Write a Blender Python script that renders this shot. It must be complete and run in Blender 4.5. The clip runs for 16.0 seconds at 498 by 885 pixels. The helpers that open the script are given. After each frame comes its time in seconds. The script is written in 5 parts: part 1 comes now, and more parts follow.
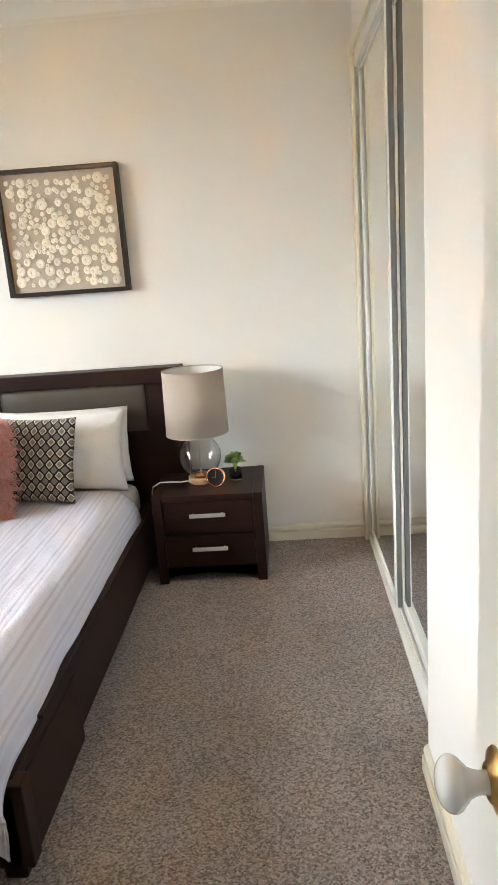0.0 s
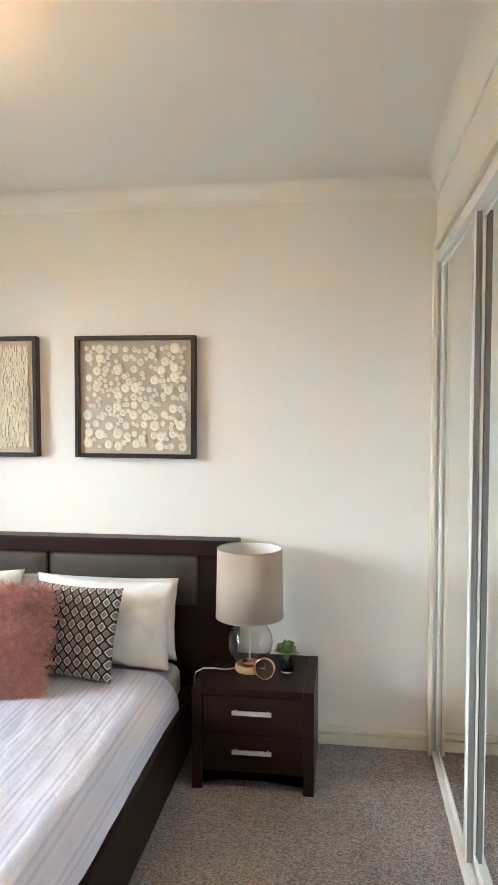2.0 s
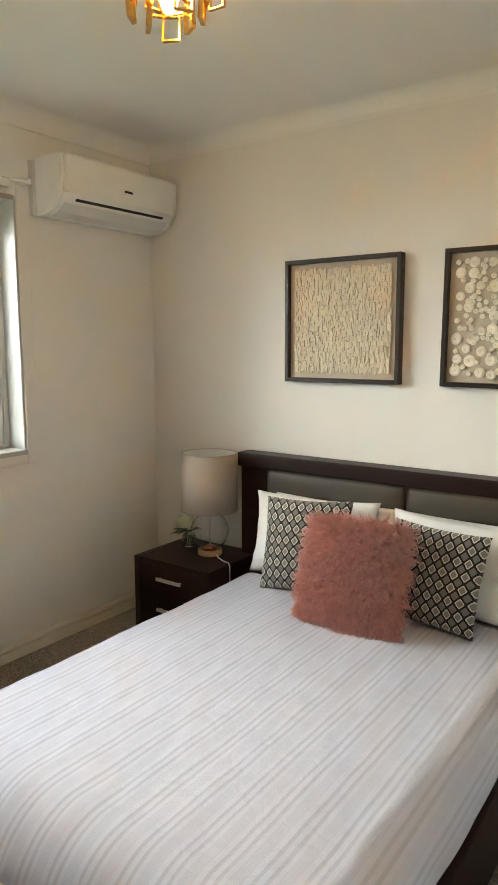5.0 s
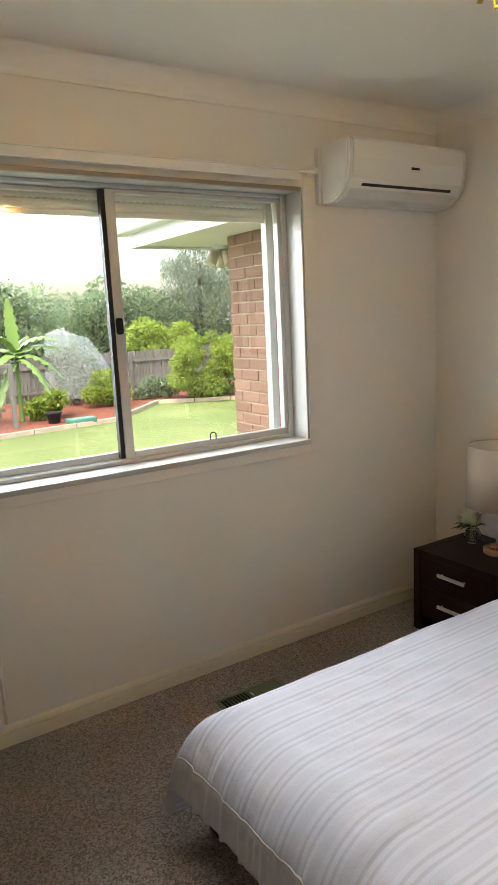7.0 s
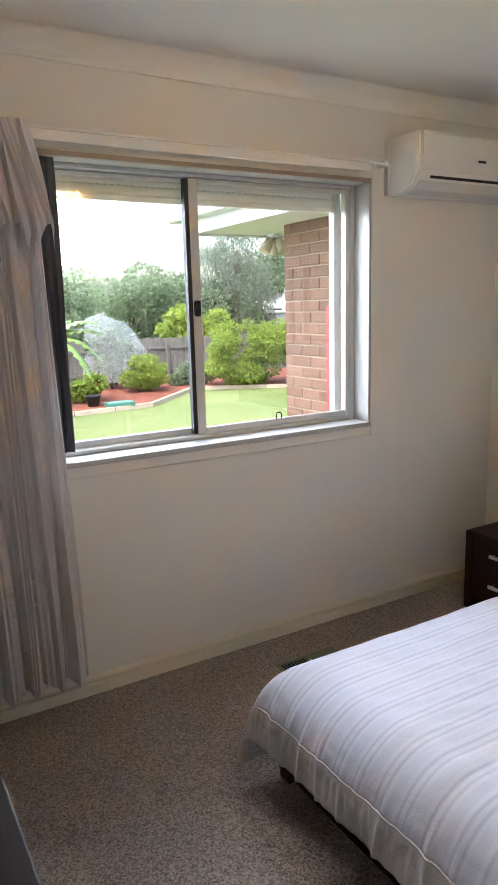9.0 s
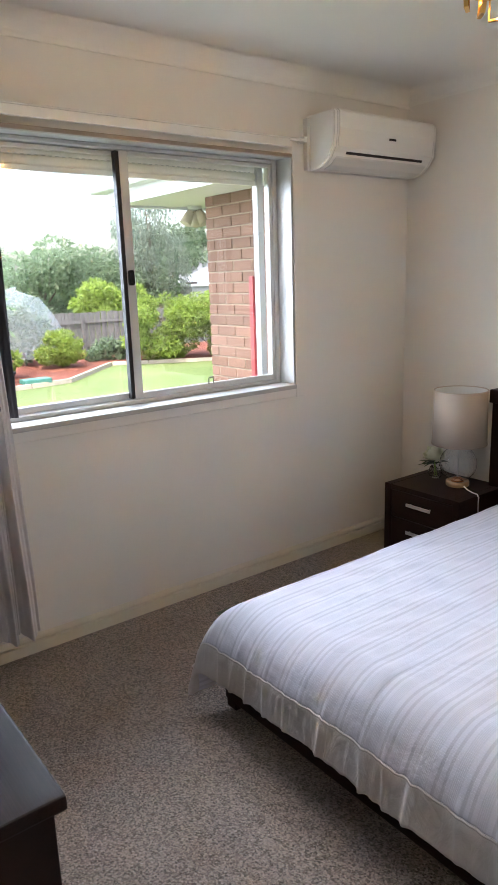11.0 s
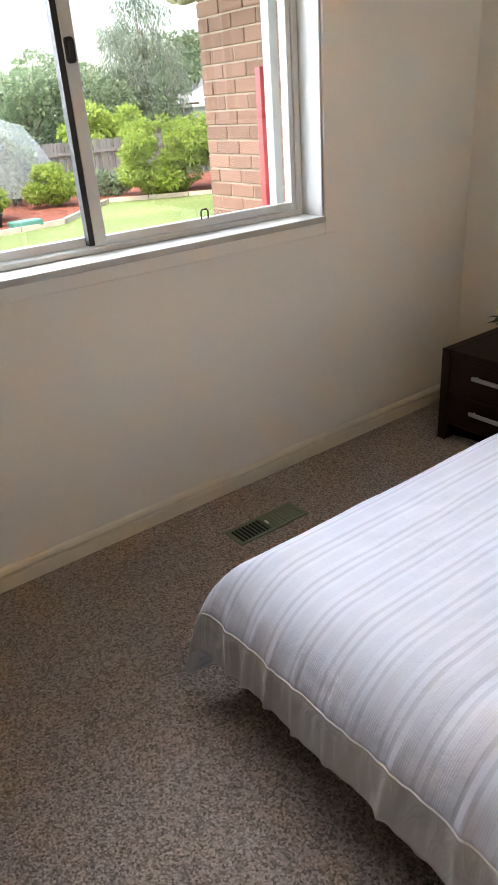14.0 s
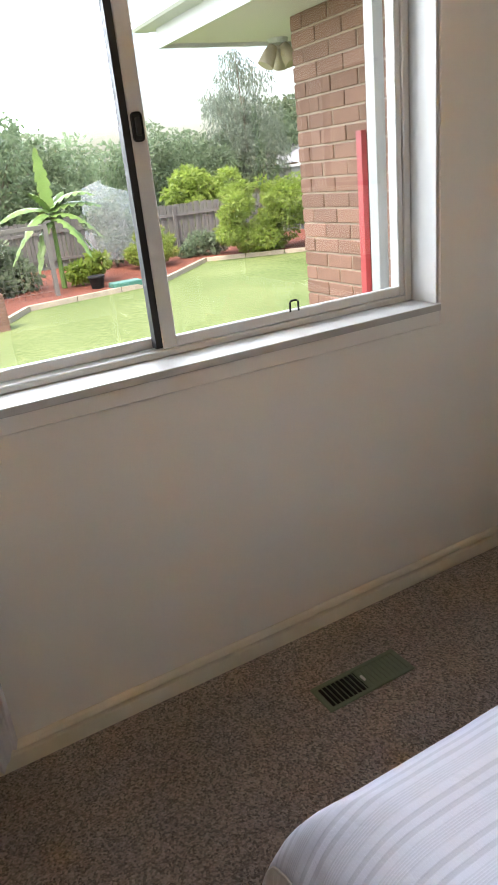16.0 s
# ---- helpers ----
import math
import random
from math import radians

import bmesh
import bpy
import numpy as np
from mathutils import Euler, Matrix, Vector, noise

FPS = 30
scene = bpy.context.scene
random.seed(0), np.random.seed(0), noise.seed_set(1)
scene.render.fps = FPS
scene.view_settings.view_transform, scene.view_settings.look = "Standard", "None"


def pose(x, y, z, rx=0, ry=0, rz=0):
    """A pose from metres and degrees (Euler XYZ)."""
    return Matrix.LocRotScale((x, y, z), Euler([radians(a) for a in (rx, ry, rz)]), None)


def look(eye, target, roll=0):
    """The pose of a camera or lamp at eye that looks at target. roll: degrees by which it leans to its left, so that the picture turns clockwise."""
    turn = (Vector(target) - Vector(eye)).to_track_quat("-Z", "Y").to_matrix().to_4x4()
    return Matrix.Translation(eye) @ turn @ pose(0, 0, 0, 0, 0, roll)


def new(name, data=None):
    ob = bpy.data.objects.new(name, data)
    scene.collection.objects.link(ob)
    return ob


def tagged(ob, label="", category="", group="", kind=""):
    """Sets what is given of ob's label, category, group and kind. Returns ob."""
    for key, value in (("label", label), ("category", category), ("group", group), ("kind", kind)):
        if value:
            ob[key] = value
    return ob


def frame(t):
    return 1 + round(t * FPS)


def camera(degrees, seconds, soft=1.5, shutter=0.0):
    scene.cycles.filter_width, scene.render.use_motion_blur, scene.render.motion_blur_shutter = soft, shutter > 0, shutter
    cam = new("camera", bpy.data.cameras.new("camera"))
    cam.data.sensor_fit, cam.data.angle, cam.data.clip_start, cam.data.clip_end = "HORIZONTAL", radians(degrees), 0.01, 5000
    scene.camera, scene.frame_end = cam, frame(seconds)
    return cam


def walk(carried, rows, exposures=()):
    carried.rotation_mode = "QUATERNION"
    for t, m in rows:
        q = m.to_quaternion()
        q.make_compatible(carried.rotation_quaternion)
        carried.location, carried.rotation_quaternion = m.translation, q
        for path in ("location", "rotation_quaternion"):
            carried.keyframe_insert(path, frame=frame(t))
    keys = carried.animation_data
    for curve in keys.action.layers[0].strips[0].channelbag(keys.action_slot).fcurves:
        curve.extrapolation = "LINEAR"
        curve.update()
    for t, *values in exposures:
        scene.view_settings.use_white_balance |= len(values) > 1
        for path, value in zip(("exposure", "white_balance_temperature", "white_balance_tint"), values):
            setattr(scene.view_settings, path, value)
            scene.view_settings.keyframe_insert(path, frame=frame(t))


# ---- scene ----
cam = camera(40.1, 16.0)
PATH = [
    (0, (-0.263, 0.402, 1.425), (-0.384, 2.334, 0.924), -4.3),
    (0.5, (-0.247, 0.477, 1.425), (-0.229, 2.42, 0.95), -3.4),
    (1, (-0.234, 0.556, 1.46), (-0.205, 2.51, 1.035), -2.4),
    (1.5, (-0.274, 0.594, 1.558), (-0.404, 2.581, 1.378), 0.1),
    (2, (-0.288, 0.599, 1.585), (-0.567, 2.577, 1.488), -0.0),
    (2.5, (-0.29, 0.605, 1.59), (-0.665, 2.565, 1.455), -0.2),
    (3, (-0.308, 0.608, 1.573), (-0.802, 2.541, 1.435), -0.6),
    (3.5, (-0.338, 0.632, 1.561), (-1.055, 2.49, 1.376), -0.4),
    (4, (-0.413, 0.691, 1.51), (-1.325, 2.455, 1.265), -0.1),
    (4.2, (-0.44, 0.731, 1.505), (-1.395, 2.469, 1.242), 0.0),
    (6.5, (-0.658, 0.882, 1.648), (-2.211, 2.099, 1.319), -1.8),
    (7, (-0.686, 0.832, 1.638), (-2.34, 1.897, 1.276), -2.8),
    (7.5, (-0.682, 0.788, 1.634), (-2.389, 1.774, 1.298), -3.0),
    (8, (-0.71, 0.704, 1.64), (-2.42, 1.684, 1.299), -2.9),
    (8.5, (-0.708, 0.633, 1.641), (-2.422, 1.598, 1.279), -2.4),
    (9, (-0.636, 0.593, 1.625), (-2.33, 1.583, 1.236), -1.6),
    (9.5, (-0.576, 0.555, 1.578), (-2.244, 1.57, 1.144), -2.5),
    (10, (-0.546, 0.515, 1.612), (-2.178, 1.573, 1.147), -2.5),
    (10.2, (-0.533, 0.49, 1.641), (-2.136, 1.595, 1.186), -2.3),
    (12.3, (-0.498, 0.377, 1.526), (-2.02, 1.579, 1.037), -2.0),
    (12.5, (-0.532, 0.384, 1.547), (-2.06, 1.558, 1.01), -2.5),
    (13, (-0.703, 0.544, 1.51), (-2.265, 1.625, 0.885), -3.4),
    (13.5, (-0.94, 0.783, 1.456), (-2.521, 1.788, 0.755), -5.1),
    (14, (-1.246, 0.984, 1.459), (-2.707, 2.013, 0.562), -4.3),
    (14.5, (-1.503, 1.178, 1.448), (-2.902, 2.166, 0.416), -5.9),
    (15, (-1.655, 1.317, 1.439), (-3.087, 2.201, 0.359), -6.1),
    (15.5, (-1.665, 1.342, 1.468), (-3.175, 2.2, 0.476), -6.5),
    (16, (-1.652, 1.283, 1.503), (-3.304, 2.13, 0.758), -6.3),
]
EXPOSURES = [(0, 2.72, 6600, 11), (2.0, 2.72, 6350, 11), (3.0, 2.54, 6250, 9), (3.5, 2.42, 6450, 6), (4.0, 2.35, 7000, 5), (6.5, 1.93, 7250, 9), (7.5, 1.93, 6550, 10), (9, 2.05, 6200, 14), (10, 2.15, 6050, 14), (12.5, 2.25, 6200, 14), (13.2, 2.2, 6280, 14), (14.0, 2.2, 6500, 13), (15.0, 2.15, 6800, 7), (15.5, 2.03, 6800, 11), (16, 1.8, 6550, 14)]
walk(cam, [(t, look(eye, target, roll)) for t, eye, target, roll in PATH], EXPOSURES)

# ---- world and lights ----
world = bpy.data.worlds.new("world")
scene.world = world
world.use_nodes = True
wn = world.node_tree.nodes
sky = wn.new("ShaderNodeTexSky")
sky.sky_type = "NISHITA"
sky.sun_disc = False
sky.sun_elevation = radians(57)
sky.sun_rotation = radians(141)
sky.air_density, sky.dust_density, sky.ozone_density = 1.2, 4.0, 0.6
wn["Background"].inputs["Strength"].default_value = 0.15
world.node_tree.links.new(sky.outputs["Color"], wn["Background"].inputs["Color"])

sun = new("sun", bpy.data.lights.new("sun", "SUN"))
sun.data.energy, sun.data.angle, sun.data.color = 1.5, radians(25), (1.0, 0.97, 0.92)
sun.matrix_world = look((8, -10, 20), (0, 0, 0))

# added area lamps standing in for the overcast sky's light that enters by the window: from the open garden beside it,
# from above, and from over the far trees
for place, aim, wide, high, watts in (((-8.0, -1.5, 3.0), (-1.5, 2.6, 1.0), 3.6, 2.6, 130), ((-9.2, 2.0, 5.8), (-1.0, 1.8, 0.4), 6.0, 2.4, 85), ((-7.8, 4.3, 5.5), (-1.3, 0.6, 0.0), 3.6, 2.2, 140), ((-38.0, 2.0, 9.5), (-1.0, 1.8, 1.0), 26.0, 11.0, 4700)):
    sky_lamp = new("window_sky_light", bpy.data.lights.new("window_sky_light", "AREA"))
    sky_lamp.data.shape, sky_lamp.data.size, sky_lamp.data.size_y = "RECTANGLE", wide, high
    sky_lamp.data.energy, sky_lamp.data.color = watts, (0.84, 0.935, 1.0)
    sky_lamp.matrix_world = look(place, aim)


# ---- materials ----
def material(name, base, rough=0.6, metal=0.0, vary=0.12, scale=6.0, fine=120.0, bump=0.15, spec=0.5, depth=0.004,
             island=0.0, obj=0.0, stretch=(1, 1, 1), sheen=0.0, coat=0.0, second=None):
    """A surface with broad and fine variation of its colour, and fine relief."""
    m = bpy.data.materials.new(name)
    m.use_nodes = True
    n, l = m.node_tree.nodes, m.node_tree.links
    b = n["Principled BSDF"]
    b.inputs["Roughness"].default_value, b.inputs["Metallic"].default_value = rough, metal
    b.inputs["Specular IOR Level"].default_value = spec
    b.inputs["Sheen Weight"].default_value, b.inputs["Coat Weight"].default_value = sheen, coat
    co = n.new("ShaderNodeTexCoord")
    mp = n.new("ShaderNodeMapping")
    mp.inputs["Scale"].default_value = stretch
    l.new(co.outputs["Object"], mp.inputs["Vector"])
    big, small = n.new("ShaderNodeTexNoise"), n.new("ShaderNodeTexNoise")
    big.inputs["Scale"].default_value, small.inputs["Scale"].default_value = scale, fine
    big.inputs["Detail"].default_value, small.inputs["Detail"].default_value = 4, 3
    for t in (big, small):
        l.new(mp.outputs["Vector"], t.inputs["Vector"])
    add = n.new("ShaderNodeMath")
    add.operation = "ADD"
    l.new(big.outputs["Fac"], add.inputs[0])
    l.new(small.outputs["Fac"], add.inputs[1])
    last = add.outputs[0]
    if island or obj:
        src = n.new("ShaderNodeNewGeometry").outputs["Random Per Island"] if island else n.new("ShaderNodeObjectInfo").outputs["Random"]
        ma = n.new("ShaderNodeMath")
        ma.operation = "MULTIPLY_ADD"
        ma.inputs[1].default_value = island or obj
        l.new(src, ma.inputs[0])
        l.new(last, ma.inputs[2])
        last = ma.outputs[0]
    ramp = n.new("ShaderNodeMapRange")
    mid = 1.0 + (island or obj) / 2
    ramp.inputs["From Min"].default_value, ramp.inputs["From Max"].default_value = mid - 0.5 - (island or obj) / 3, mid + 0.5 + (island or obj) / 3
    l.new(last, ramp.inputs["Value"])
    mix = n.new("ShaderNodeMix")
    mix.data_type = "RGBA"
    lo = [max(0.0, c * (1 - vary)) for c in base]
    hi = [min(1.0, c * (1 + vary)) for c in base] if second is None else list(second)
    mix.inputs["A"].default_value, mix.inputs["B"].default_value = (*lo, 1), (*hi, 1)
    l.new(ramp.outputs["Result"], mix.inputs["Factor"])
    l.new(mix.outputs["Result"], b.inputs["Base Color"])
    if bump:
        bp = n.new("ShaderNodeBump")
        bp.inputs["Strength"].default_value, bp.inputs["Distance"].default_value = bump, depth
        l.new(small.outputs["Fac"], bp.inputs["Height"])
        l.new(bp.outputs["Normal"], b.inputs["Normal"])
    return m


def glass_material(name, tint=(1, 1, 1), rough=0.0, ior=1.45):
    m = bpy.data.materials.new(name)
    m.use_nodes = True
    b = m.node_tree.nodes["Principled BSDF"]
    b.inputs["Base Color"].default_value = (*tint, 1)
    b.inputs["Roughness"].default_value, b.inputs["IOR"].default_value = rough, ior
    b.inputs["Transmission Weight"].default_value = 1.0
    return m


def glow_material(name, colour, strength):
    m = bpy.data.materials.new(name)
    m.use_nodes = True
    b = m.node_tree.nodes["Principled BSDF"]
    b.inputs["Base Color"].default_value = (*colour, 1)
    b.inputs["Emission Color"].default_value = (*colour, 1)
    b.inputs["Emission Strength"].default_value = strength
    return m


def sheer_material(name, base, share, rough=0.8, fine=300.0, glow=0.35):
    """Thin cloth: part of the light goes straight through."""
    m = material(name, base, rough, vary=0.1, scale=8, fine=fine, bump=0.2)
    n, l = m.node_tree.nodes, m.node_tree.links
    b, out = n["Principled BSDF"], n["Material Output"]
    tr, tl, mx, mx2 = n.new("ShaderNodeBsdfTransparent"), n.new("ShaderNodeBsdfTranslucent"), n.new("ShaderNodeMixShader"), n.new("ShaderNodeMixShader")
    tl.inputs["Color"].default_value = (*base, 1)
    mx.inputs["Fac"].default_value, mx2.inputs["Fac"].default_value = glow, share
    l.new(b.outputs["BSDF"], mx.inputs[1])
    l.new(tl.outputs["BSDF"], mx.inputs[2])
    l.new(mx.outputs["Shader"], mx2.inputs[1])
    l.new(tr.outputs["BSDF"], mx2.inputs[2])
    l.new(mx2.outputs["Shader"], out.inputs["Surface"])
    return m


def leaf_material(name, base, second, share=0.4):
    m = material(name, base, 0.55, vary=0.3, scale=1.5, fine=20, bump=0.0, island=0.8, second=second, spec=0.3)
    n, l = m.node_tree.nodes, m.node_tree.links
    b, out = n["Principled BSDF"], n["Material Output"]
    tl, mx = n.new("ShaderNodeBsdfTranslucent"), n.new("ShaderNodeMixShader")
    l.new(b.inputs["Base Color"].links[0].from_socket, tl.inputs["Color"])
    mx.inputs["Fac"].default_value = share
    l.new(b.outputs["BSDF"], mx.inputs[1])
    l.new(tl.outputs["BSDF"], mx.inputs[2])
    l.new(mx.outputs["Shader"], out.inputs["Surface"])
    return m


def carpet_material():
    m = material("carpet", (0.268, 0.216, 0.19), 0.95, vary=0.35, scale=2.0, fine=150, bump=0.9, depth=0.012, spec=0.1, sheen=0.3)
    n, l = m.node_tree.nodes, m.node_tree.links
    v = n.new("ShaderNodeTexVoronoi")
    v.inputs["Scale"].default_value = 172
    co = [x for x in n if x.bl_idname == "ShaderNodeMapping"][0]
    l.new(co.outputs["Vector"], v.inputs["Vector"])
    sep = n.new("ShaderNodeSeparateColor")
    l.new(v.outputs["Color"], sep.inputs["Color"])
    rng = n.new("ShaderNodeMapRange")
    rng.inputs["To Min"].default_value, rng.inputs["To Max"].default_value = 0.44, 1.62
    l.new(sep.outputs["Red"], rng.inputs["Value"])
    b = n["Principled BSDF"]
    old = b.inputs["Base Color"].links[0].from_socket
    mul = n.new("ShaderNodeMix")
    mul.data_type, mul.blend_type = "RGBA", "MULTIPLY"
    mul.inputs["Factor"].default_value = 1.0
    l.new(old, mul.inputs["A"])
    l.new(rng.outputs["Result"], mul.inputs["B"])
    l.new(mul.outputs["Result"], b.inputs["Base Color"])
    return m


def wave(n, l, src, scale, offset=0.0):
    """0..1 saw of a coordinate."""
    a = n.new("ShaderNodeMath")
    a.operation = "MULTIPLY_ADD"
    a.inputs[1].default_value, a.inputs[2].default_value = scale, offset
    l.new(src, a.inputs[0])
    f = n.new("ShaderNodeMath")
    f.operation = "FRACT"
    l.new(a.outputs[0], f.inputs[0])
    return f.outputs[0]


def math_node(n, l, op, a, b=None):
    x = n.new("ShaderNodeMath")
    x.operation = op
    for i, v in enumerate((a, b)):
        if v is None:
            continue
        if isinstance(v, (int, float)):
            x.inputs[i].default_value = v
        else:
            l.new(v, x.inputs[i])
    return x.outputs[0]


def stripe_material():
    """White cotton with woven grey stripes along the bed."""
    m = material("striped_cotton", (0.60, 0.61, 0.715), 0.85, vary=0.04, scale=9, fine=300, bump=0.08, depth=0.002, spec=0.2, sheen=0.2)
    n, l = m.node_tree.nodes, m.node_tree.links
    uv = n.new("ShaderNodeUVMap")
    uv.uv_map = "cloth"
    sep = n.new("ShaderNodeSeparateXYZ")
    l.new(uv.outputs["UV"], sep.inputs["Vector"])
    u = wave(n, l, sep.outputs["X"], 1 / 0.088)
    ramp = n.new("ShaderNodeValToRGB")
    ramp.color_ramp.interpolation = "LINEAR"
    e = ramp.color_ramp.elements
    e[0].position, e[0].color = 0.0, (0, 0, 0, 1)
    e[1].position, e[1].color = 1.0, (0, 0, 0, 1)
    for p, v in ((0.10, 0), (0.13, 1), (0.21, 1), (0.24, 0), (0.36, 0), (0.39, 1), (0.47, 1), (0.50, 0), (0.60, 0)) + tuple((0.615 + 0.054 * k + d, v) for k in range(6) for d, v in ((0.0, 0.0), (0.016, 0.55), (0.034, 0.55))) + ((0.965, 0.0),):
        x = e.new(p)
        x.color = (v, v, v, 1)
    l.new(u, ramp.inputs["Fac"])
    b = n["Principled BSDF"]
    old = b.inputs["Base Color"].links[0].from_socket
    mx = n.new("ShaderNodeMix")
    mx.data_type = "RGBA"
    l.new(math_node(n, l, "MULTIPLY", ramp.outputs["Color"], 0.46), mx.inputs["Factor"])
    l.new(old, mx.inputs["A"])
    mx.inputs["B"].default_value = (0.375, 0.385, 0.475, 1)
    l.new(mx.outputs["Result"], b.inputs["Base Color"])
    fine = wave(n, l, sep.outputs["X"], 1 / 0.006)
    cross = wave(n, l, sep.outputs["Y"], 1 / 0.008)
    h = math_node(n, l, "ADD", math_node(n, l, "MULTIPLY", ramp.outputs["Color"], -0.7), math_node(n, l, "MULTIPLY", math_node(n, l, "ADD", fine, cross), 0.10))
    bp = n.new("ShaderNodeBump")
    bp.inputs["Strength"].default_value, bp.inputs["Distance"].default_value = 0.22, 0.004
    l.new(h, bp.inputs["Height"])
    l.new(b.inputs["Normal"].links[0].from_socket, bp.inputs["Normal"])
    l.new(bp.outputs["Normal"], b.inputs["Normal"])
    return m


def lattice_material():
    """Woven ogee lattice: grey-beige lozenges in cream outlines on black."""
    m = material("lattice_weave", (0.3, 0.28, 0.25), 0.9, vary=0.2, scale=20, fine=500, bump=0.3, depth=0.002, spec=0.2, sheen=0.2)
    n, l = m.node_tree.nodes, m.node_tree.links
    co = n.new("ShaderNodeTexCoord")
    sep = n.new("ShaderNodeSeparateXYZ")
    l.new(co.outputs["Object"], sep.inputs["Vector"])
    ds, cols = [], []
    for off, stops in ((0.0, ((0.0, (0.25, 0.23, 0.205)), (0.30, (0.68, 0.64, 0.55)), (0.42, (0.022, 0.02, 0.02)))), (0.5, ((0.0, (0.205, 0.19, 0.175)), (0.37, (0.022, 0.02, 0.02))))):
        a = math_node(n, l, "ABSOLUTE", math_node(n, l, "SUBTRACT", wave(n, l, sep.outputs["X"], 1 / 0.041, off), 0.5))
        c = math_node(n, l, "ABSOLUTE", math_node(n, l, "SUBTRACT", wave(n, l, sep.outputs["Z"], 1 / 0.050, off), 0.5))
        # a lozenge with blunt corners
        loz = math_node(n, l, "ADD", a, c)
        sq = math_node(n, l, "MULTIPLY", math_node(n, l, "MAXIMUM", a, c), 1.12)
        d = math_node(n, l, "MAXIMUM", loz, sq)
        ramp = n.new("ShaderNodeValToRGB")
        ramp.color_ramp.interpolation = "CONSTANT"
        e = ramp.color_ramp.elements
        e.remove(e[1])
        e[0].position, e[0].color = stops[0][0], (*stops[0][1], 1)
        for p, col in stops[1:]:
            e.new(p).color = (*col, 1)
        l.new(d, ramp.inputs["Fac"])
        ds.append(d)
        cols.append(ramp.outputs["Color"])
    pickset = n.new("ShaderNodeMix")
    pickset.data_type = "RGBA"
    l.new(math_node(n, l, "GREATER_THAN", ds[0], ds[1]), pickset.inputs["Factor"])
    l.new(cols[0], pickset.inputs["A"])
    l.new(cols[1], pickset.inputs["B"])
    b = n["Principled BSDF"]
    old = b.inputs["Base Color"].links[0].from_socket
    mx = n.new("ShaderNodeMix")
    mx.data_type, mx.blend_type = "RGBA", "MULTIPLY"
    mx.inputs["Factor"].default_value = 0.25
    l.new(pickset.outputs["Result"], mx.inputs["A"])
    l.new(old, mx.inputs["B"])
    l.new(mx.outputs["Result"], b.inputs["Base Color"])
    return m


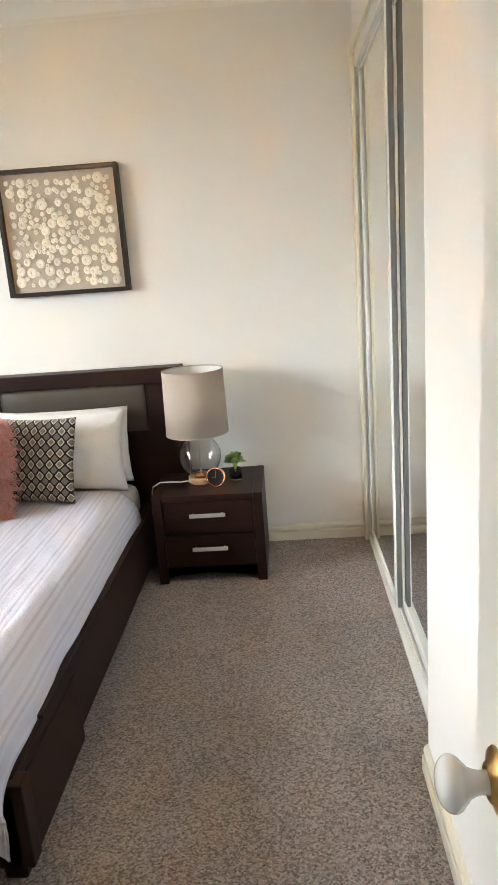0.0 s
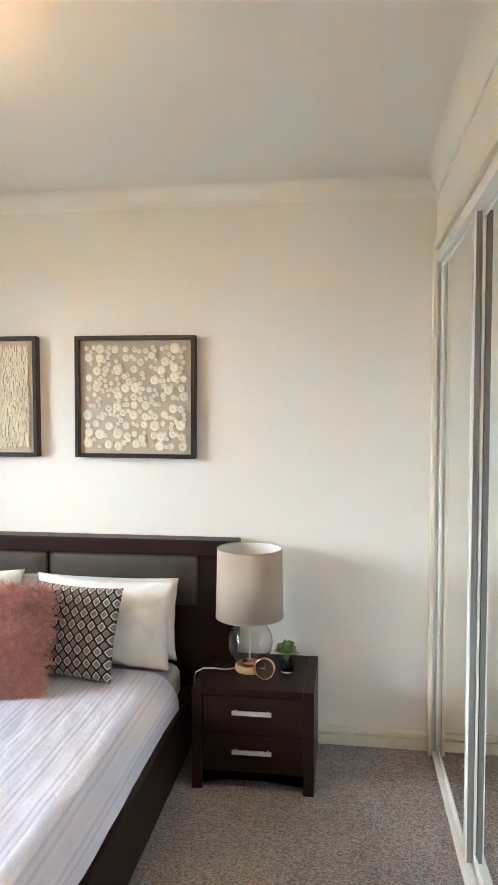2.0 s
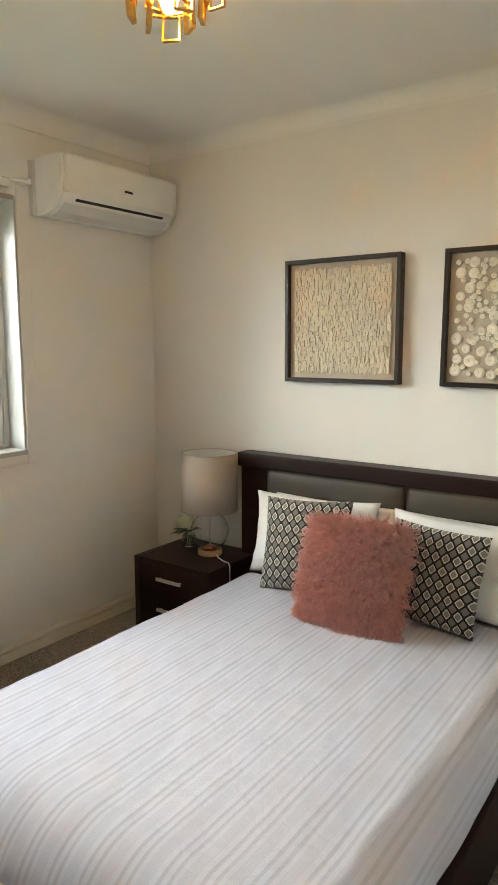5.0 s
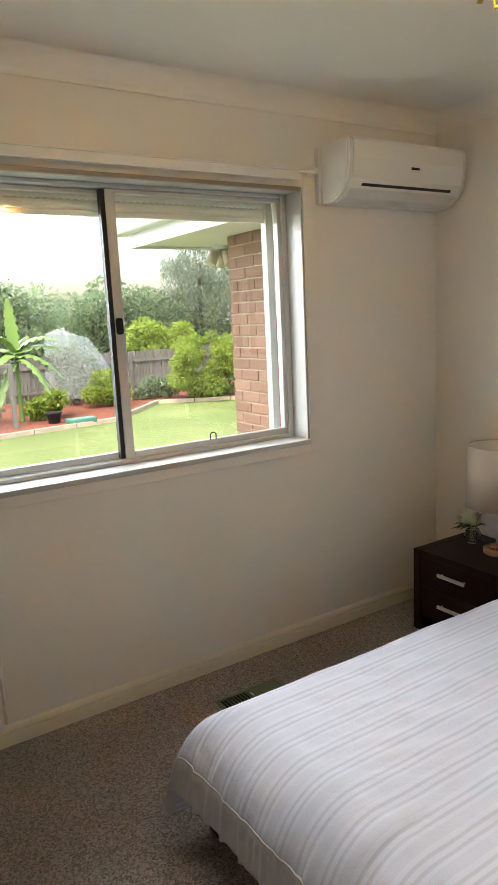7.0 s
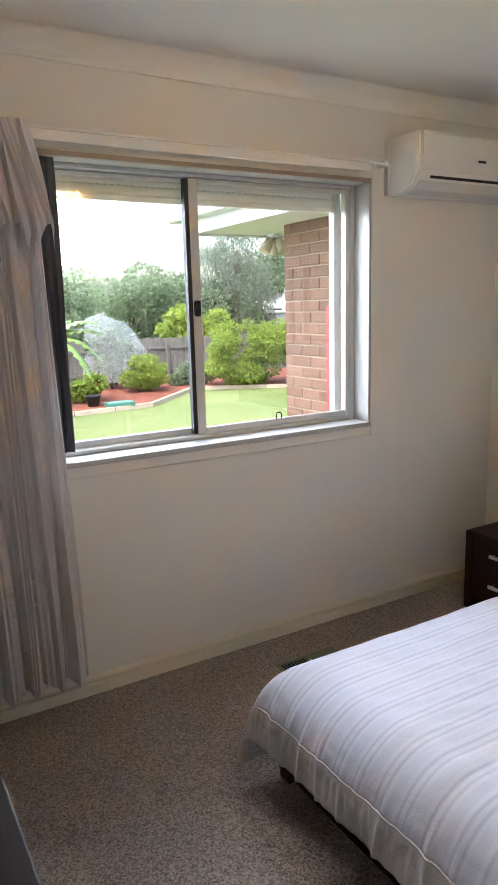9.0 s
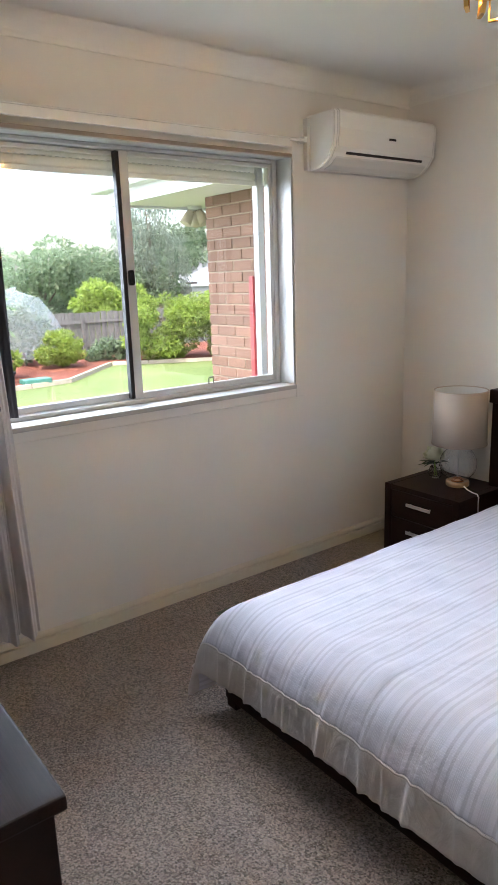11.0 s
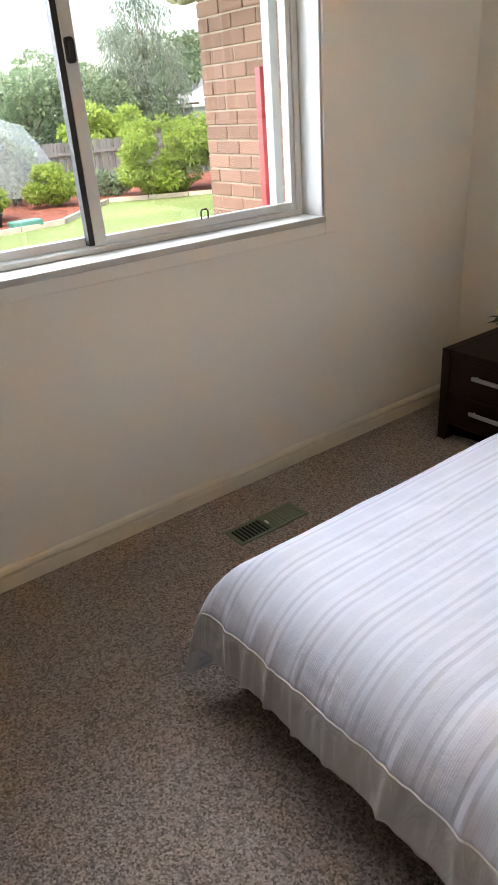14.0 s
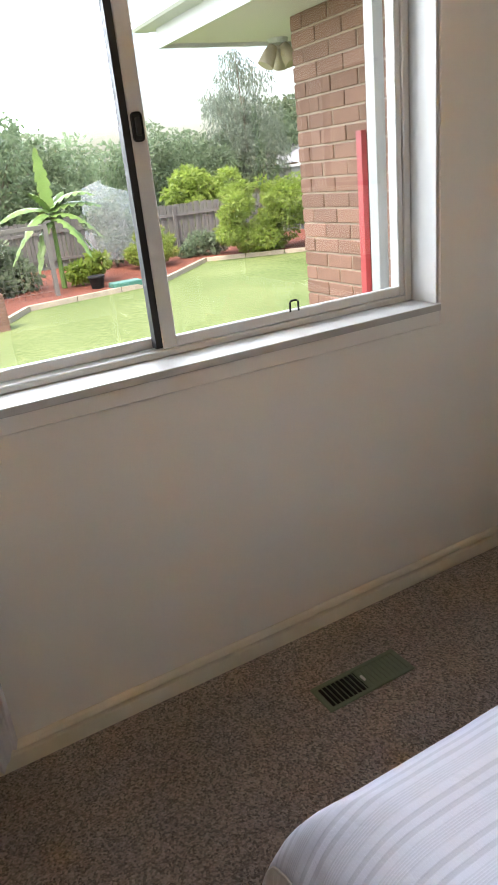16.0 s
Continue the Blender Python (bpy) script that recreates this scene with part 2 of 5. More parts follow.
M = {
    "wall": material("wall_paint", (0.80, 0.77, 0.72), 0.55, vary=0.025, scale=1.2, fine=180, bump=0.05, depth=0.002, spec=0.3),
    "ceiling": material("ceiling_paint", (0.84, 0.82, 0.77), 0.8, vary=0.02, scale=1.0, fine=150, bump=0.05, depth=0.002, spec=0.2),
    "trim": material("gloss_trim_paint", (0.73, 0.68, 0.555), 0.28, vary=0.03, scale=3, fine=60, bump=0.03, spec=0.5),
    "door": material("door_paint", (0.78, 0.75, 0.69), 0.4, vary=0.02, scale=3, fine=60, bump=0.03),
    "white": material("white_gloss", (0.82, 0.81, 0.77), 0.25, vary=0.02, scale=3, fine=60, bump=0.02),
    # white paint with shade in its base colour, offsetting the added lamps
    "reveal": material("white_reveal_dimmed", (0.48, 0.47, 0.45), 0.4, vary=0.03, scale=3, fine=60, bump=0.02),
    "carpet": carpet_material(),
    "wenge": material("dark_stained_timber", (0.019, 0.0075, 0.0058), 0.42, vary=0.5, scale=3, fine=60, bump=0.06, stretch=(0.25, 6, 6), spec=0.2),
    "vinyl": material("taupe_vinyl", (0.125, 0.10, 0.078), 0.5, vary=0.12, scale=12, fine=400, bump=0.25, depth=0.002),
    "steel": material("brushed_nickel", (0.74, 0.72, 0.70), 0.42, 0.75, vary=0.06, scale=10, fine=300, bump=0.05, stretch=(1, 20, 20)),
    "alu": material("silver_aluminium", (0.60, 0.59, 0.57), 0.42, 0.12, vary=0.05, scale=6, fine=200, bump=0.03),
    "black": material("black_rubber", (0.012, 0.012, 0.013), 0.6, vary=0.2, scale=20, fine=200, bump=0.05),
    "rubber": material("grey_rubber", (0.22, 0.22, 0.21), 0.6, vary=0.1, bump=0.03),
    # near-black of the pebbles and pot, and of the vent duct's painted shade
    "dark": material("near_black_matte", (0.01, 0.01, 0.01), 0.9, vary=0.2, bump=0.0),
    "cotton": material("white_cotton", (0.80, 0.79, 0.775), 0.85, vary=0.03, scale=7, fine=420, bump=0.2, depth=0.002, spec=0.2, sheen=0.2),
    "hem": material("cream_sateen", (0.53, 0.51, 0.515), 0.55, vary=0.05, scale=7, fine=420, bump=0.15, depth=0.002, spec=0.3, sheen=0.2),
    "sheet": material("grey_white_sheet", (0.66, 0.64, 0.62), 0.8, vary=0.05, scale=6, fine=400, bump=0.2, depth=0.002, spec=0.2),
    "stripe": stripe_material(),
    "lattice": lattice_material(),
    "fur": material("dusty_pink_wool", (0.52, 0.18, 0.15), 0.8, vary=0.3, scale=38, fine=120, bump=0.0, spec=0.2, island=0.3, sheen=0.5, second=(0.95, 0.52, 0.46)),
    "furcore": material("pink_hide", (0.52, 0.21, 0.18), 0.9, vary=0.2, scale=9, fine=80, bump=0.1),
    "shade": sheer_material("natural_linen", (0.60, 0.50, 0.41), 0.03, fine=260),
    "shade_in": material("white_shade_lining", (0.8, 0.78, 0.74), 0.7, vary=0.03),
    "glass": glass_material("clear_glass", ior=1.45),
    "oak": material("pale_oak", (0.50, 0.31, 0.16), 0.45, vary=0.2, scale=8, fine=90, bump=0.08, stretch=(1, 1, 8)),
    "copper": material("polished_copper", (0.85, 0.42, 0.26), 0.18, 1.0, vary=0.05, bump=0.0),
    "cord": material("white_cord", (0.75, 0.75, 0.74), 0.5, vary=0.03),
    "leaf": material("succulent_leaf", (0.17, 0.34, 0.07), 0.45, vary=0.3, scale=30, fine=200, bump=0.05, second=(0.42, 0.56, 0.18)),
    "darkleaf": material("dark_leaf", (0.03, 0.07, 0.025), 0.4, vary=0.4, scale=30, fine=200, bump=0.05),
    "petal": material("ivory_petal", (0.90, 0.90, 0.70), 0.6, vary=0.1, scale=30, fine=200, bump=0.05),
    "linen": material("linen_mount", (0.52, 0.44, 0.345), 0.9, vary=0.12, scale=10, fine=500, bump=0.35, depth=0.002),
    "shell": material("cut_bone_discs", (0.82, 0.75, 0.62), 0.5, vary=0.14, scale=20, fine=200, bump=0.2, obj=0.7, depth=0.002),
    "strip": material("cut_shell_strips", (0.70, 0.61, 0.45), 0.55, vary=0.14, scale=20, fine=200, bump=0.2, island=0.6, depth=0.002),
    "frame": material("espresso_frame", (0.018, 0.011, 0.009), 0.35, vary=0.3, scale=6, fine=80, bump=0.05),
    "mirror": material("mirror_silver", (0.86, 0.88, 0.87), 0.015, 1.0, vary=0.005, bump=0.0),
    "plastic": material("white_plastic", (0.80, 0.785, 0.74), 0.35, vary=0.02, scale=3, fine=100, bump=0.02),
    "plastic2": material("grey_white_plastic", (0.66, 0.65, 0.62), 0.45, vary=0.02, scale=3, fine=100, bump=0.02),
    "lace": sheer_material("sheer_voile", (0.66, 0.63, 0.645), 0.03, glow=0.16),
    "lace2": sheer_material("lace_voile", (0.66, 0.64, 0.68), 0.03, glow=0.16),
    "blockout": material("charcoal_blockout", (0.085, 0.088, 0.105), 0.8, vary=0.15, scale=8, fine=300, bump=0.2, depth=0.002),
    "blind": material("tan_timber_bar", (0.31, 0.245, 0.20), 0.35, vary=0.1, scale=8, fine=90, bump=0.05),
    "shutter": material("cream_shutter", (0.78, 0.765, 0.72), 0.5, vary=0.04, scale=4, fine=90, bump=0.03),
    "green": material("olive_enamel", (0.155, 0.195, 0.135), 0.45, vary=0.15, scale=12, fine=160, bump=0.08),
    "gold": material("polished_gold", (0.90, 0.60, 0.20), 0.16, 1.0, vary=0.06, bump=0.0),
    "bulb": glow_material("warm_bulb", (1.0, 0.72, 0.36), 30.0),
    "porcelain": material("white_porcelain", (0.80, 0.79, 0.77), 0.12, vary=0.02, bump=0.0, coat=0.5),
    "brass": material("aged_brass", (0.55, 0.36, 0.13), 0.28, 1.0, vary=0.2, scale=20, fine=90, bump=0.04),
    "brick": material("red_brown_brick", (0.175, 0.092, 0.058), 0.9, vary=0.3, scale=9, fine=120, bump=0.5, obj=0.9, second=(0.24, 0.13, 0.09)),
    "mortar": material("cream_mortar", (0.30, 0.235, 0.175), 0.95, vary=0.12, scale=10, fine=150, bump=0.4),
    "fascia": material("white_fascia", (0.50, 0.50, 0.49), 0.5, vary=0.04, scale=3, fine=60, bump=0.03),
    "soffit": material("cream_soffit", (0.55, 0.515, 0.525), 0.7, vary=0.03, scale=3, fine=60, bump=0.03),
    "redpaint": material("red_paint", (0.33, 0.05, 0.055), 0.4, vary=0.1, scale=6, fine=90, bump=0.05),
    "lawn": material("lawn", (0.085, 0.145, 0.032), 0.95, vary=0.35, scale=0.45, fine=9, bump=0.6, depth=0.03, spec=0.1, second=(0.215, 0.25, 0.10)),
    "mulch": material("red_mulch", (0.19, 0.07, 0.045), 0.95, vary=0.4, scale=8, fine=60, bump=0.8, depth=0.03, spec=0.1),
    "edging": material("timber_edging", (0.40, 0.34, 0.26), 0.9, vary=0.25, scale=4, fine=60, bump=0.3),
    "paling": material("weathered_paling", (0.125, 0.12, 0.108), 0.9, vary=0.3, scale=4, fine=40, bump=0.4, obj=0.7, stretch=(6, 6, 0.5)),
    "bark": material("bark", (0.12, 0.09, 0.065), 0.95, vary=0.3, scale=8, fine=50, bump=0.6, depth=0.02),
    "leaf_far": leaf_material("far_foliage", (0.105, 0.155, 0.08), (0.205, 0.265, 0.145), 0.5),
    "leaf_weep": leaf_material("weeping_foliage", (0.14, 0.175, 0.125), (0.26, 0.30, 0.22), 0.5),
    "leaf_lime": leaf_material("lime_foliage", (0.14, 0.22, 0.03), (0.33, 0.42, 0.07), 0.45),
    "banana": material("banana_leaf", (0.10, 0.20, 0.04), 0.5, vary=0.25, scale=4, fine=40, bump=0.2, second=(0.19, 0.30, 0.08)),
    "net": sheer_material("white_netting", (0.62, 0.67, 0.68), 0.77),
    "tile": material("grey_roof_tile", (0.34, 0.33, 0.33), 0.8, vary=0.15, scale=4, fine=40, bump=0.3),
    "render": material("pale_render", (0.22, 0.22, 0.23), 0.85, vary=0.06, scale=3, fine=60, bump=0.1),
    "pot": material("terracotta_pot", (0.30, 0.12, 0.07), 0.85, vary=0.2, scale=10, fine=80, bump=0.2),
    "teal": material("green_tub", (0.05, 0.16, 0.12), 0.5, vary=0.15, scale=8, fine=80, bump=0.05),
}


def creases(m, scale, strength, depth, stretch=(1, 1, 1)):
    """Soft crumpled folds in a cloth, under its weave."""
    n, l = m.node_tree.nodes, m.node_tree.links
    co, mp, tex, bp = n.new("ShaderNodeTexCoord"), n.new("ShaderNodeMapping"), n.new("ShaderNodeTexNoise"), n.new("ShaderNodeBump")
    mp.inputs["Scale"].default_value = stretch
    tex.inputs["Scale"].default_value, tex.inputs["Detail"].default_value, tex.inputs["Distortion"].default_value = scale, 4, 1.4
    bp.inputs["Strength"].default_value, bp.inputs["Distance"].default_value = strength, depth
    l.new(co.outputs["Object"], mp.inputs["Vector"])
    l.new(mp.outputs["Vector"], tex.inputs["Vector"])
    ridge = math_node(n, l, "ABSOLUTE", math_node(n, l, "SUBTRACT", tex.outputs["Fac"], 0.5))
    l.new(ridge, bp.inputs["Height"])
    shader = n["Principled BSDF"]
    l.new(shader.inputs["Normal"].links[0].from_socket, bp.inputs["Normal"])
    l.new(bp.outputs["Normal"], shader.inputs["Normal"])


creases(M["stripe"], 7.0, 0.16, 0.02, (1, 0.6, 1))
creases(M["hem"], 14.0, 0.5, 0.015, (1, 1, 0.4))
creases(M["cotton"], 6.0, 0.4, 0.03)
creases(M["sheet"], 9.0, 0.4, 0.02)


# ---- mesh helpers ----
def part(name, bm, mat, parent=None, label="", smooth=False, loc=None):
    me = bpy.data.meshes.new(name)
    bm.normal_update()
    bm.to_mesh(me)
    bm.free()
    if smooth:
        me.polygons.foreach_set("use_smooth", [True] * len(me.polygons))
    me.materials.append(M[mat] if isinstance(mat, str) else mat)
    ob = new(name, me)
    if parent is not None:
        ob.parent = parent
    if loc is not None:
        ob.location = loc
    if label:
        ob["label"] = label
    return ob


def thing(name, loc, label, category, group="", rz=0.0, rx=0.0, ry=0.0):
    ob = new(name)
    ob.empty_display_size = 0.1
    ob.matrix_basis = pose(*loc, rx, ry, rz)
    return tagged(ob, label, category, group)


def structure(name, bm, mat, label="", smooth=False):
    return tagged(part(name, bm, mat, smooth=smooth), label, kind="structure")


def box(bm, x0, x1, y0, y1, z0, z1, bevel=0.0, seg=2):
    r = bmesh.ops.create_cube(bm, size=1.0)
    vs = r["verts"]
    for v in vs:
        v.co = Vector(((x0 + x1) / 2 + v.co.x * (x1 - x0), (y0 + y1) / 2 + v.co.y * (y1 - y0), (z0 + z1) / 2 + v.co.z * (z1 - z0)))
    if bevel:
        es = list({e for v in vs for e in v.link_edges})
        bmesh.ops.bevel(bm, geom=es, offset=bevel, segments=seg, affect="EDGES", profile=0.6)
    return bm


def block(x0, x1, y0, y1, z0, z1, bevel=0.0, seg=2):
    return box(bmesh.new(), x0, x1, y0, y1, z0, z1, bevel, seg)


def lathe(profile, n=32, axis="z"):
    """A turned body from (radius, height) pairs."""
    bm = bmesh.new()
    rings = []
    for r, h in profile:
        ring = []
        for i in range(n):
            a = 2 * math.pi * i / n
            p = (r * math.cos(a), r * math.sin(a), h)
            if axis == "x":
                p = (h, p[0], p[1])
            if axis == "y":
                p = (p[0], h, p[1])
            ring.append(bm.verts.new(p))
        rings.append(ring)
    for a, b in zip(rings, rings[1:]):
        for i in range(n):
            bm.faces.new((a[i], a[(i + 1) % n], b[(i + 1) % n], b[i]))
    for ring, r in ((rings[0], profile[0][0]), (rings[-1], profile[-1][0])):
        if r > 1e-5 and profile[0] != profile[-1]:
            bm.faces.new(ring)
    bmesh.ops.remove_doubles(bm, verts=bm.verts, dist=1e-6)
    bmesh.ops.recalc_face_normals(bm, faces=bm.faces)
    return bm


def tube(points, radius, n=8, taper=1.0, bm=None):
    bm = bm or bmesh.new()
    pts = [Vector(p) for p in points]
    rings = []
    for i, p in enumerate(pts):
        d = (pts[min(i + 1, len(pts) - 1)] - pts[max(i - 1, 0)]).normalized()
        up = Vector((0, 0, 1)) if abs(d.z) < 0.9 else Vector((1, 0, 0))
        a = d.cross(up).normalized()
        b = d.cross(a)
        r = radius * (1 + (taper - 1) * i / max(1, len(pts) - 1))
        rings.append([bm.verts.new(p + r * (math.cos(2 * math.pi * k / n) * a + math.sin(2 * math.pi * k / n) * b)) for k in range(n)])
    for a, b in zip(rings, rings[1:]):
        for i in range(n):
            bm.faces.new((a[i], a[(i + 1) % n], b[(i + 1) % n], b[i]))
    bm.faces.new(rings[0][::-1])
    bm.faces.new(rings[-1])
    return bm


def sweep(profile, a, b, flip=False):
    """A moulding: profile pairs (out, up) carried from a to b; out is to the left of the way, or right with flip."""
    a, b = Vector(a), Vector(b)
    d = (b - a).normalized()
    out = Vector((-d.y, d.x, 0)) * (-1 if flip else 1)
    bm = bmesh.new()
    ra = [bm.verts.new(a + out * o + Vector((0, 0, u))) for o, u in profile]
    rb = [bm.verts.new(b + out * o + Vector((0, 0, u))) for o, u in profile]
    n = len(profile)
    for i in range(n):
        bm.faces.new((ra[i], ra[(i + 1) % n], rb[(i + 1) % n], rb[i]))
    bm.faces.new(ra[::-1])
    bm.faces.new(rb)
    bmesh.ops.recalc_face_normals(bm, faces=bm.faces)
    return bm


def grid_mesh(nu, nv, f, uv=None):
    bm = bmesh.new()
    vs = [[bm.verts.new(f(i / nu, j / nv)) for j in range(nv + 1)] for i in range(nu + 1)]
    layer = bm.loops.layers.uv.new("cloth") if uv else None
    for i in range(nu):
        for j in range(nv):
            fc = bm.faces.new((vs[i][j], vs[i + 1][j], vs[i + 1][j + 1], vs[i][j + 1]))
            if uv:
                for lp, (a, b) in zip(fc.loops, ((i, j), (i + 1, j), (i + 1, j + 1), (i, j + 1))):
                    lp[layer].uv = uv(a / nu, b / nv)
    return bm


def quads_mesh(name, verts, faces, mat, parent=None, label="", smooth=False):
    me = bpy.data.meshes.new(name)
    me.from_pydata(verts, [], faces)
    me.materials.append(M[mat])
    if smooth:
        me.polygons.foreach_set("use_smooth", [True] * len(me.polygons))
    ob = new(name, me)
    ob.parent = parent
    if label:
        ob["label"] = label
    return ob


# ---- the room: setting ----
XW, XE, YN, YS, CEIL = -3.325, 0.075, 3.80, 0.18, 2.62
WY0, WY1, WZ0, WZ1 = 1.055, 2.888, 1.026, 2.214   # window opening
RY0, RY1, RTOP = 2.07, 3.80, 2.285               # wardrobe opening

structure("floor", block(XW - 0.2, 0.9, -1.2, YN + 0.2, -0.12, 0.0), "carpet", "mottled taupe loop pile carpet")
bm = bmesh.new()
box(bm, XW - 0.22, XW, -1.2, WY0, -0.12, CEIL)
box(bm, XW - 0.22, XW, WY1, YN + 0.2, -0.12, CEIL)
box(bm, XW - 0.22, XW, WY0, WY1, -0.12, WZ0)
box(bm, XW - 0.22, XW, WY0, WY1, WZ1, CEIL)
structure("wall_west", bm, "wall", "off-white painted window wall")
structure("wall_north", block(XW, 0.9, YN, YN + 0.2, -0.12, CEIL), "wall", "off-white painted wall behind the bed")
bm = bmesh.new()
box(bm, XE, XE + 0.12, -1.2, RY0, 0.0, CEIL)
box(bm, XE + 0.04, XE + 0.16, RY0, YN, RTOP, CEIL)
box(bm, 0.78, 0.9, RY0 - 0.1, YN, 0.0, CEIL)
box(bm, XE + 0.12, 0.9, RY0 - 0.1, RY0, 0.0, CEIL)
structure("wall_east", bm, "wall", "off-white painted wall with wardrobe opening")
bm = bmesh.new()
box(bm, XW, -0.93, YS - 0.12, YS, 0.0, CEIL)
box(bm, -0.93, -0.06, YS - 0.12, YS, 2.06, CEIL)
box(bm, -0.06, XE, YS - 0.12, YS, 0.0, CEIL)
structure("wall_south", bm, "wall", "off-white painted wall with the doorway")
bm = bmesh.new()
box(bm, XW, 0.9, -1.3, -1.2, 0.0, CEIL)
box(bm, -1.5, -1.4, -1.2, YS - 0.12, 0.0, CEIL)
structure("wall_hall", bm, "wall", "off-white hall wall")
structure("ceiling", block(XW - 0.22, 0.9, -1.3, YN + 0.2, CEIL, CEIL + 0.1), "ceiling", "flat off-white plaster ceiling")

cove = [(0, 0), (0, -0.094), (0.008, -0.094), (0.009, -0.082), (0.003, -0.081)] + [(0.08 - 0.08 * math.cos(a), -0.08 + 0.08 * math.sin(a)) for a in [i * math.pi / 20 for i in range(1, 10)]] + [(0.085, 0)]
for a, b in (((XW, YN, CEIL), (XW, YS, CEIL)), ((XW, YS, CEIL), (XE, YS, CEIL)), ((XE, YS, CEIL), (XE, RY0 + 0.04, CEIL)), ((XE + 0.04, RY0, CEIL), (XE + 0.04, YN, CEIL)), ((XE + 0.04, YN, CEIL), (XW, YN, CEIL))):
    plain = [p for k, p in enumerate(cove) if k not in (1, 2, 3)] if a[1] == b[1] == YN else cove
    structure("cornice", sweep(plain, a, b), "ceiling", "coved plaster cornice")
skirt = [(0, 0), (0.018, 0), (0.018, 0.047), (0.016, 0.049), (0.002, 0.050), (0.002, 0.058), (0.014, 0.0595), (0.0145, 0.066), (0.011, 0.076), (0.004, 0.083), (0, 0.084)]
for a, b in (((XW, YN, 0), (XW, YS, 0)), ((XE + 0.05, YN, 0), (XW, YN, 0)), ((XW, YS, 0), (-0.98, YS, 0)), ((XE, YS, 0), (XE, RY0, 0))):
    structure("baseboard", sweep(skirt, a, b), "trim", "cream gloss moulded skirting board")

# window: architrave, reveal, aluminium slider
T = 0.066
trim_bm = bmesh.new()
for y0, y1, z0, z1 in ((WY0 - T, WY0, WZ0 - T, WZ1 + T), (WY1, WY1 + T, WZ0 - T, WZ1 + T), (WY0, WY1, WZ0 - T, WZ0), (WY0, WY1, WZ1, WZ1 + T)):
    box(trim_bm, XW, XW + 0.011, y0, y1, z0, z1, 0.003, 1)
structure("trim", trim_bm, "wall", "flat architrave painted like the wall")
win = tagged(new("window_1"), "silver aluminium sliding window with two panes", "window", kind="structure")
bm = bmesh.new()
for y0, y1, z0, z1 in ((WY0, WY0 + 0.012, WZ0, WZ1), (WY1 - 0.012, WY1, WZ0, WZ1), (WY0 + 0.012, WY1 - 0.012, WZ1 - 0.012, WZ1)):
    box(bm, XW - 0.215, XW + 0.006, y0, y1, z0, z1, 0.002, 1)
part("window_reveal", bm, "reveal", win, "white painted reveal boards, base colour dimmed for shade")
part("window_sill", block(XW - 0.215, XW + 0.018, WY0, WY1, WZ0 - 0.02, WZ0 + 0.004, 0.004), "reveal", win, "white painted sill board, base colour dimmed for shade")
FX0, FX1 = XW - 0.185, XW - 0.108
bm = bmesh.new()
for y0, y1, z0, z1 in ((WY0 + 0.012, WY0 + 0.047, WZ0 + 0.004, WZ1 - 0.012), (WY1 - 0.040, WY1 - 0.012, WZ0 + 0.004, WZ1 - 0.012),
                       (WY0 + 0.047, WY1 - 0.040, WZ0 + 0.004, WZ0 + 0.024), (WY0 + 0.047, WY1 - 0.040, WZ1 - 0.030, WZ1 - 0.012)):
    box(bm, FX0, FX1, y0, y1, z0, z1, 0.003, 1)
part("window_frame", bm, "alu", win)


def sash(x, y0, y1, left, right):
    z0, z1 = WZ0 + 0.026, WZ1 - 0.032
    s = part("sash", block(x - 0.012, x + 0.012, y0, y0 + left, z0, z1, 0.003, 1), "alu", win)
    me = bmesh.new()
    for a, b, c, d in ((y1 - right, y1, z0, z1), (y0 + left, y1 - right, z0, z0 + 0.030), (y0 + left, y1 - right, z1 - 0.02, z1)):
        box(me, x - 0.012, x + 0.012, a, b, c, d, 0.003, 1)
    part("sash_rail", me, "alu", s)
    g = part("pane", block(x - 0.0015, x + 0.0015, y0 + left - 0.004, y1 - right + 0.004, z0 + 0.025, z1 - 0.016), "glass", s, "clear window glass")
    g.visible_shadow = False
    return s


sash(FX1 - 0.018, 1.962, WY1 - 0.041, 0.044, 0.022)
sash(FX1 - 0.052, WY0 + 0.048, 1.985, 0.036, 0.03)
part("seal", block(FX1 - 0.038, FX1 - 0.008, 1.942, 1.962, WZ0 + 0.030, WZ1 - 0.036), "black", win, "black weather seal")
bm = block(FX1 - 0.006, FX1 + 0.002, 1.966, 1.994, 1.590, 1.660, 0.012, 3)
box(bm, FX1 + 0.001, FX1 + 0.012, 1.973, 1.987, 1.603, 1.647, 0.005)
part("latch", bm, "black", win, "black finger latch")
bm = tube([(0, 2.390, 0), (0, 2.390, 0.028), (0, 2.396, 0.034), (0, 2.414, 0.034), (0, 2.420, 0.028), (0, 2.420, 0)], 0.0035, 6)
for v in bm.verts:
    v.co += Vector((FX1 - 0.003, 0, WZ0 + 0.052))
part("sash_lock", bm, "black", win, "small black wire lock")

# roller shutter outside the panes, drawn down a little
shut = thing("roller_shutter", (XW - 0.245, 1.97, 2.099), "cream roller shutter drawn down a little way", "shutter")
